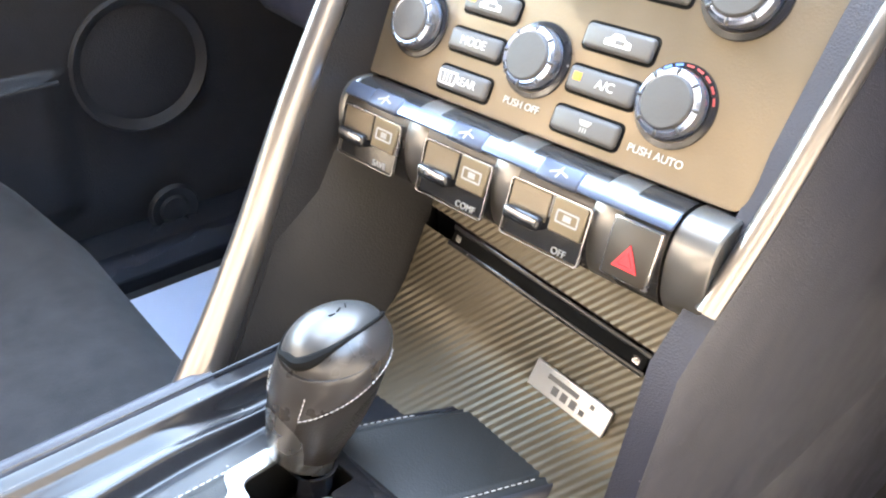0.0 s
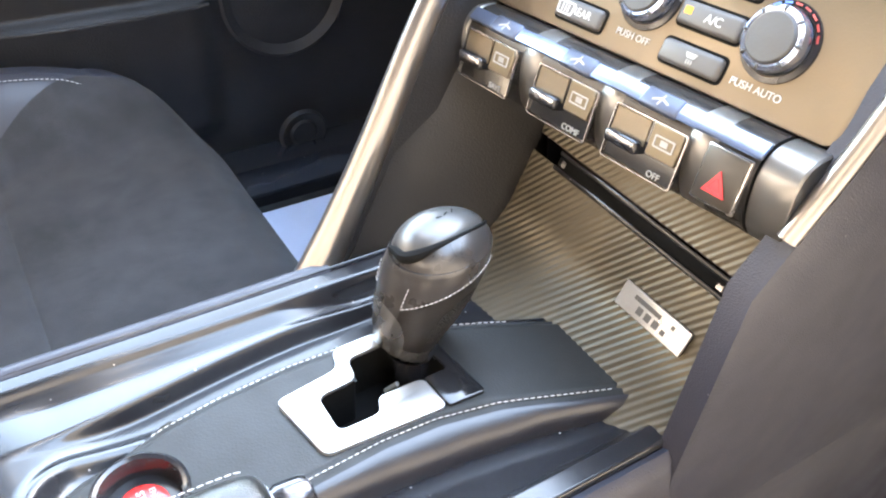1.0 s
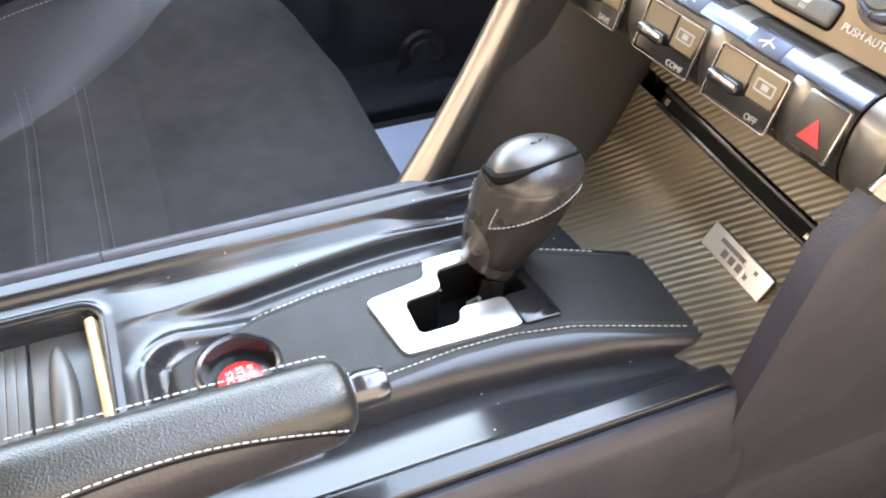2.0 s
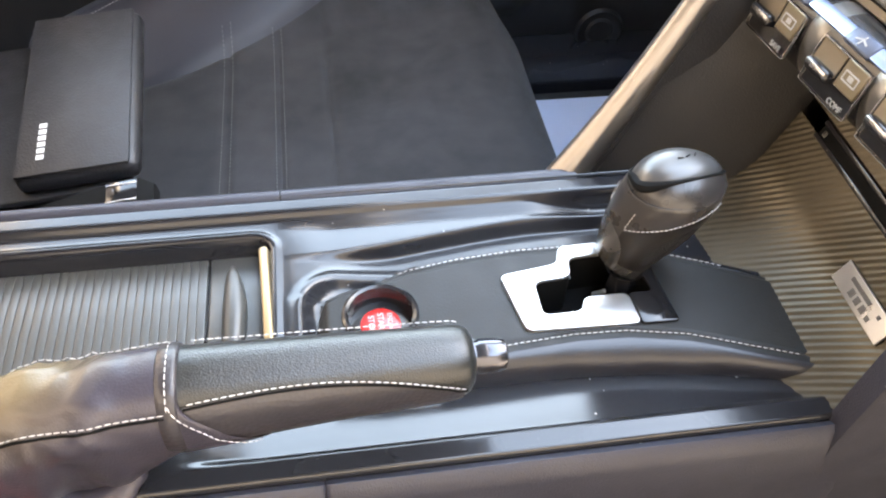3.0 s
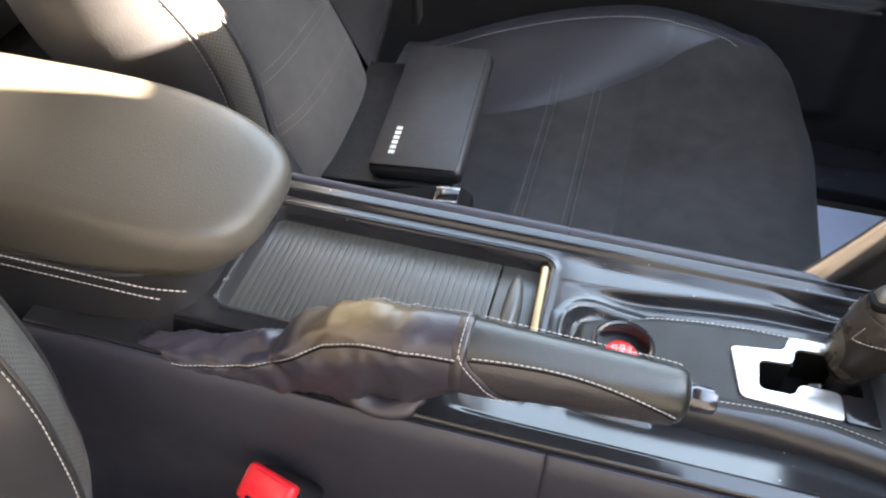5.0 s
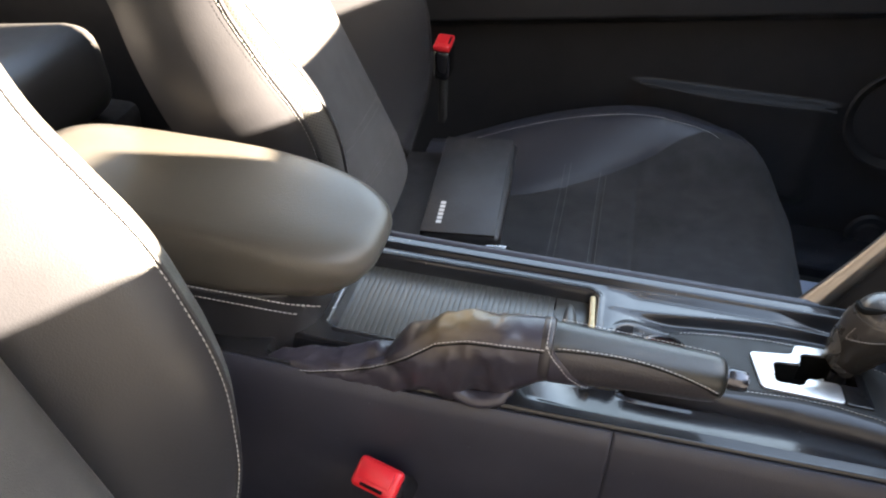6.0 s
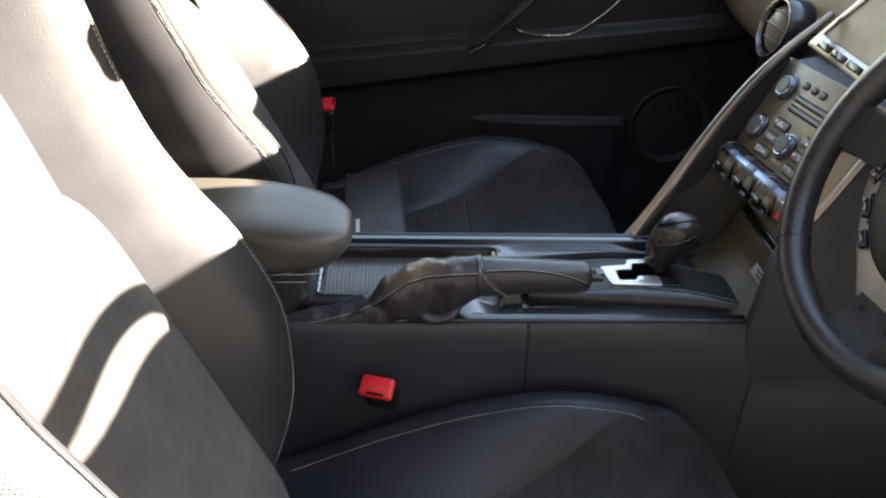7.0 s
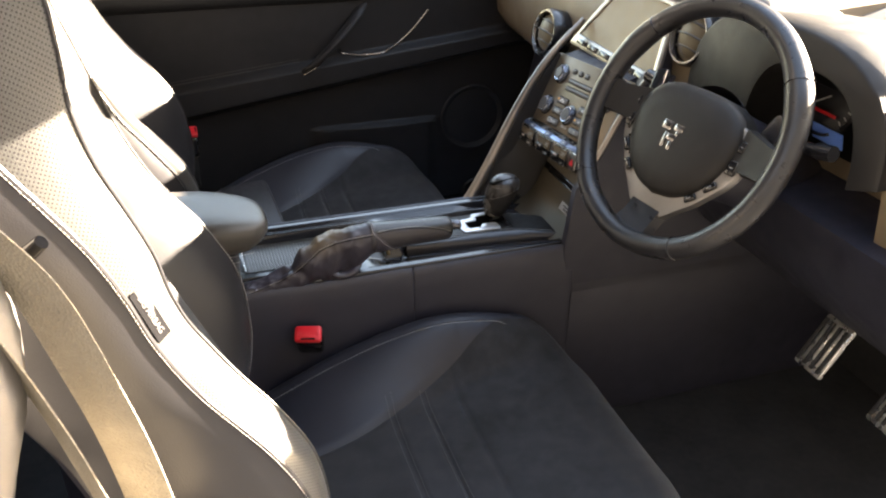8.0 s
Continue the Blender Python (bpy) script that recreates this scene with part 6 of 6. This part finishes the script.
def vent(c, r, n):
    n = Vector(n).normalized()
    x = Vector((0, -1, 0))
    x = (x - n * x.dot(n)).normalized()
    m = Matrix.Translation(-DO) @ basis(c, x, n.cross(x), n)
    v = part("air_vent", revolve([(r * 1.18, -0.03), (r * 1.20, 0.006), (r * 1.12, 0.013), (r * 1.02, 0.010), (r * 0.97, 0.0), (r * 0.95, -0.03)], 44, m), SATIN, dash, "round black air vent")
    part("vent_ring", revolve([(r * 1.06, 0.010), (r * 1.09, 0.0135), (r * 1.03, 0.0135), (r * 0.985, 0.007)], 44, m), CHROME, v, "chrome vent ring")
    part("vent_ball", revolve([(r * 0.93, -0.004), (r * 0.85, 0.004), (r * 0.6, 0.010), (r * 0.3, 0.0125), (0, 0.013)], 40, m), VENT_BALL, v, "dark bronze vent ball")
    for k in (-0.5, 0.0, 0.5):
        w = 2 * r * 0.88 * math.sqrt(1 - k * k)
        pts = [m @ Vector((t * w / 2, k * r + 0.004 * (1 - t * t), 0.0135 - 0.010 * (t * t * 0.8 + k * k))) for t in lin(-1, 1, 13)]
        part("slat", tube(pts, 0.0020, 8), KNOB, v)
    return v


vent((0.372, 0.318, 0.650), 0.040, (-0.95, -0.02, 0.22))
vent((0.415, -0.105, 0.748), 0.038, (-0.95, -0.05, 0.25))
part("driver_lower_panel", dl(loft([[Vector((x, y, z)) for x, z in ((0.40, 0.60), (0.43, 0.50), (0.50, 0.42), (0.60, 0.38), (0.66, 0.42), (0.60, 0.60))] for y in (-0.68, -0.10)])), SOFT, dash, "black knee panel")
part("glovebox", dl(rbox(0.20, 0.46, 0.20, 0.03, 3, pose(0.60, 0.45, 0.47, 0, 12, 0))), SOFT, dash, "black glovebox")

# ---- steering wheel ----
TILT = radians(26.8)
YAW = radians(9.1)
wn = Vector((-math.cos(TILT) * math.cos(YAW), -math.cos(TILT) * math.sin(YAW), math.sin(TILT)))
wx = Vector((0, 0, 1)).cross(wn).normalized()
wy = wn.cross(wx)
wheel = thing("steering_wheel", "three-spoke black leather steering wheel with a silver insert", "steering wheel")
WM = basis((0.263, -0.319, 0.697), wx, wy, wn)
wheel.matrix_basis = WM


def rim_ring(a, R=0.1655):
    """A section of the rim; it thickens at the thumb rests."""
    r = 0.0146 + 0.0020 * (math.exp(-((math.degrees(a) - 32) / 14) ** 2) + math.exp(-((math.degrees(a) - 148) / 14) ** 2))
    flat = 1.0 - 0.02 * sstep(0.75, 1.0, -math.sin(a))
    c = Vector((math.cos(a), math.sin(a), 0))
    return [c * (R * flat + r * math.cos(b)) + Vector((0, 0, r * 1.1 * math.sin(b))) for b in (2 * math.pi * k / 20 for k in range(20))]


rings = [rim_ring(2 * math.pi * i / 120) for i in range(120)]
bm = loft(rings + [rings[0]], True, False)
bmesh.ops.remove_doubles(bm, verts=bm.verts, dist=1e-5)
rim = part("rim", bm, RIM, wheel, "black leather rim", 60)
for a in (38, 138, 224, 302):
    c = rim_ring(radians(a))
    ctr = sum(c, Vector()) / len(c)
    part("rim_seam", tube([ctr + (v - ctr) * 1.012 for v in c] + [ctr + (c[0] - ctr) * 1.012], 0.0009, 6), SATIN, rim)
stitches("rim_stitching", [(sum(c, Vector()) / len(c)).lerp(c[10], 0.86) + Vector((0, 0, 0.0052)) for c in (rim_ring(radians(a)) for a in lin(-55, 235, 150))], rim, 0.0060, 0.0038, 0.0004, THREAD_GREY)

# hub pad: a rounded shield, set back from the rim
HUB = Vector((-0.006, 0.0, 0.0))
half = [(0.0, 0.058), (0.045, 0.0555), (0.075, 0.043), (0.0915, 0.019), (0.0935, -0.008), (0.084, -0.040), (0.065, -0.068), (0.036, -0.088), (0.0, -0.096)]
right_side = curve_through([(x, y, 0) for x, y in half], 5)
pad_pts = [Vector((p.x, p.y)) for p in right_side] + [Vector((-p.x, p.y)) for p in right_side[-2:0:-1]]
rings = []
for k, z in ((1.0, -0.046), (1.0, -0.026), (0.988, -0.018), (0.95, -0.0115), (0.86, -0.0065), (0.6, -0.002), (0.25, 0.0)):
    rings.append([Vector((p.x * k, -0.018 * (1 - k) + p.y * k, z)) + HUB for p in pad_pts])
hub = part("airbag_pad", loft(rings), AIRBAG, wheel, "grained black airbag cover", 60)
# emblem: plain bright blocks
for x, y, w_, h_ in ((-0.0115, 0.0085, 0.0165, 0.0125), (0.0095, 0.0100, 0.0165, 0.0100), (0.0100, 0.0020, 0.0055, 0.0070), (-0.0065, -0.0105, 0.0060, 0.0215), (0.0030, -0.0050, 0.0150, 0.0090), (0.0065, -0.0160, 0.0065, 0.0120)):
    part("emblem_block", rbox(w_, h_, 0.003, 0.0012, 2, Matrix.Translation(HUB) @ pose(x - 0.004, y - 0.012, -0.0005)), CHROME, hub, "chrome emblem block")
part("emblem_core", rbox(0.0085, 0.0045, 0.0034, 0.001, 2, Matrix.Translation(HUB) @ pose(-0.0145, -0.0035, -0.0003)), AIRBAG, hub)
# silver insert that cradles the pad
ins_out = [(0.078, 0.036), (0.103, 0.024), (0.110, -0.024), (0.101, -0.044), (0.070, -0.083), (0.050, -0.101), (0.030, -0.121)]
ins_out = [(x, y) for x, y in ins_out] + [(-x, y) for x, y in ins_out[::-1]]
part("insert", moved(plate(rounded(ins_out[::-1], 0.008, 4), (), 0.012, 0.003), Matrix.Translation(HUB) @ pose(0, 0, -0.030)), WHEEL_SILVER, wheel, "satin silver wheel insert")
for sx in (-1, 1):
    sp = loft([[Vector((sx * x, y + dy, z)) for dy, z in ((h, zz - 0.016), (h * 0.9, zz), (-h * 0.9, zz), (-h, zz - 0.016))] for x, y, h, zz in ((0.086, 0.006, 0.030, -0.016), (0.112, 0.004, 0.026, -0.012), (0.136, 0.002, 0.023, -0.005), (0.162, 0.002, 0.026, 0.004))])
    part("spoke", sp, AIRBAG, wheel)
    for i, (x, y, w_, h_) in enumerate(((0.099, 0.010, 0.010, 0.016), (0.099, -0.018, 0.014, 0.020), (0.083, -0.052, 0.020, 0.009), (0.063, -0.076, 0.018, 0.009))):
        k = part("wheel_key", rbox(w_, h_, 0.005, 0.002, 3, Matrix.Translation(HUB) @ pose(sx * x, y, -0.0158, 0, 0, (0, 0, 48, 42)[i] * sx)), GLOSS, wheel, "gloss black wheel key")
        part("key_mark", rbox(w_ * 0.35, 0.0012, 0.0004, 0, 1, Matrix.Translation(HUB) @ pose(sx * x, y, -0.0131, 0, 0, (0, 0, 48, 42)[i] * sx)), PRINT, k)
for i in range(5):
    part("wheel_rivet", revolve([(0.0, 0.0016), (0.0018, 0.0012), (0.0024, 0.0)], 12, Matrix.Translation(HUB) @ pose(-0.096 + 0.008 * i, -0.030 - 0.0105 * i, -0.0180)), GLOSS, wheel)
sp = loft([[Vector((x + dx, y, z)) for dx, z in ((h, zz - 0.018), (h * 0.92, zz), (-h * 0.92, zz), (-h, zz - 0.018))] for x, y, h, zz in ((-0.006, -0.112, 0.030, -0.018), (-0.006, -0.130, 0.029, -0.013), (-0.006, -0.148, 0.032, -0.004), (-0.006, -0.163, 0.040, 0.005))])
part("spoke", sp, RIM, wheel)
part("hub_back", revolve([(0.02, -0.11), (0.05, -0.105), (0.062, -0.07), (0.070, -0.040)], 28), SOFT, wheel)
column = thing("steering_column", "black steering column shroud with stalks and paddles", "steering column")
column.matrix_basis = WM
part("shroud", loft([[Vector((rx * math.cos(a), -0.01 + ry * math.sin(a), z)) for a in (2 * math.pi * k / 28 for k in range(28))] for z, rx, ry in ((-0.34, 0.045, 0.05), (-0.20, 0.058, 0.062), (-0.10, 0.060, 0.064), (-0.075, 0.052, 0.055))]), SOFT, column)
for sx in (-1, 1):
    st_ = part("stalk", tube([(sx * 0.045, 0.03, -0.10), (sx * 0.10, 0.04, -0.085), (sx * 0.150, 0.045, -0.075)], [0.006, 0.007, 0.009], 12), SATIN, column)
    part("stalk_tip", tube([(sx * 0.148, 0.045, -0.0755), (sx * 0.170, 0.048, -0.072)], [0.011, 0.010], 14), SATIN, st_)
    part("paddle", moved(plate(rounded([(sx * 0.055, -0.02), (sx * 0.115, 0.0), (sx * 0.122, 0.06), (sx * 0.10, 0.065), (sx * 0.085, 0.02), (sx * 0.055, 0.012)] if sx > 0 else [(sx * 0.055, 0.012), (sx * 0.085, 0.02), (sx * 0.10, 0.065), (sx * 0.122, 0.06), (sx * 0.115, 0.0), (sx * 0.055, -0.02)], 0.006), (), 0.004, 0.001), pose(0, 0, -0.038)), SATIN, column, "black shift paddle")

# ---- pedals ----


def pedal(name, m, w, h, n, label):
    p = thing(name, label, "pedal")
    p.matrix_basis = m
    part("arm", tube([(0, h * 0.3, -0.01), (0, h * 0.9, -0.03), (0, h * 2.2, -0.06)], 0.008, 10), SATIN, p)
    part("pad", rbox(w, h, 0.010, 0.004, 2, pose(0, 0, -0.006)), STEEL, p, "bright metal pedal plate")
    for i in range(n):
        part("grip_strip", rbox(w * 0.5 / n, h * 0.86, 0.005, 0.002, 2, pose((i - (n - 1) / 2) * w / n, 0, 0.001)), RUBBER, p, "black rubber strip")
    return p


pm = lambda x, y, z: basis((x, y, z), (0, -1, 0), Vector((0.5, 0, 0.866)), Vector((-0.866, 0, 0.5)))
pedal("brake_pedal", pm(0.555, -0.378, 0.318), 0.058, 0.095, 4, "metal brake pedal with black rubber strips")
pedal("accelerator_pedal", pm(0.60, -0.50, 0.30), 0.050, 0.12, 4, "metal accelerator pedal with black rubber strips")

# ---- floor covering, belt and pillar trim ----
bm = plate(rounded([(0.10, 0.20), (0.66, 0.20), (0.66, 0.715), (0.10, 0.715)], 0.02), (), 0.003)
pap = finish("paper_mat", moved(bm, pose(0, 0, 0.004)), PAPER)
tagged(pap, "pale blue-white protective paper mat on the passenger floor", "floor mat")

belt = thing("seat_belt", "tan-grey driver's seat belt hanging by the door pillar", "seat belt", (-0.50, -0.68, 0.6))
strip = []
for p in curve_through([(-0.545, -0.690, 0.93), (-0.505, -0.685, 0.865), (-0.474, -0.680, 0.805), (-0.455, -0.677, 0.73), (-0.436, -0.675, 0.63), (-0.425, -0.675, 0.50), (-0.43, -0.675, 0.30), (-0.45, -0.675, 0.08)], 8):
    strip.append([Vector((p.x - 0.019, p.y + 0.010, p.z)) - belt.location, Vector((p.x + 0.019, p.y - 0.010, p.z)) - belt.location, Vector((p.x + 0.0185, p.y - 0.0110, p.z)) - belt.location, Vector((p.x - 0.0195, p.y + 0.0090, p.z)) - belt.location])
part("webbing", loft(strip), WEBBING, belt, "woven belt webbing", 30)
part("guide_post", tube([Vector((-0.500, -0.652, 0.790)) - belt.location, Vector((-0.480, -0.660, 0.812)) - belt.location, Vector((-0.463, -0.668, 0.828)) - belt.location], [0.0055, 0.0065, 0.005], 14), SATIN, belt, "black belt guide post")

part("return_strap", loft([[Vector((p.x + a, p.y + b, p.z)) - belt.location for a, b in ((-0.009, 0.014), (0.010, -0.014), (0.009, -0.0146), (-0.010, 0.0134))] for p in curve_through([(-0.505, -0.700, 0.80), (-0.488, -0.697, 0.74), (-0.470, -0.694, 0.66), (-0.455, -0.690, 0.55), (-0.455, -0.688, 0.30)], 8)]), WEBBING, belt, "returning belt strap", 30)

# the stack and its bar lean a little towards the driver
LEAN_M = Matrix.Translation((0.261, 0.059, 0.541)) @ pose(0, 0, 0, -3.9, 0, 3.4) @ Matrix.Translation((-0.2515, -0.059, -0.5455))
for ob in (stack, bar):
    ob.matrix_basis = LEAN_M @ ob.matrix_basis
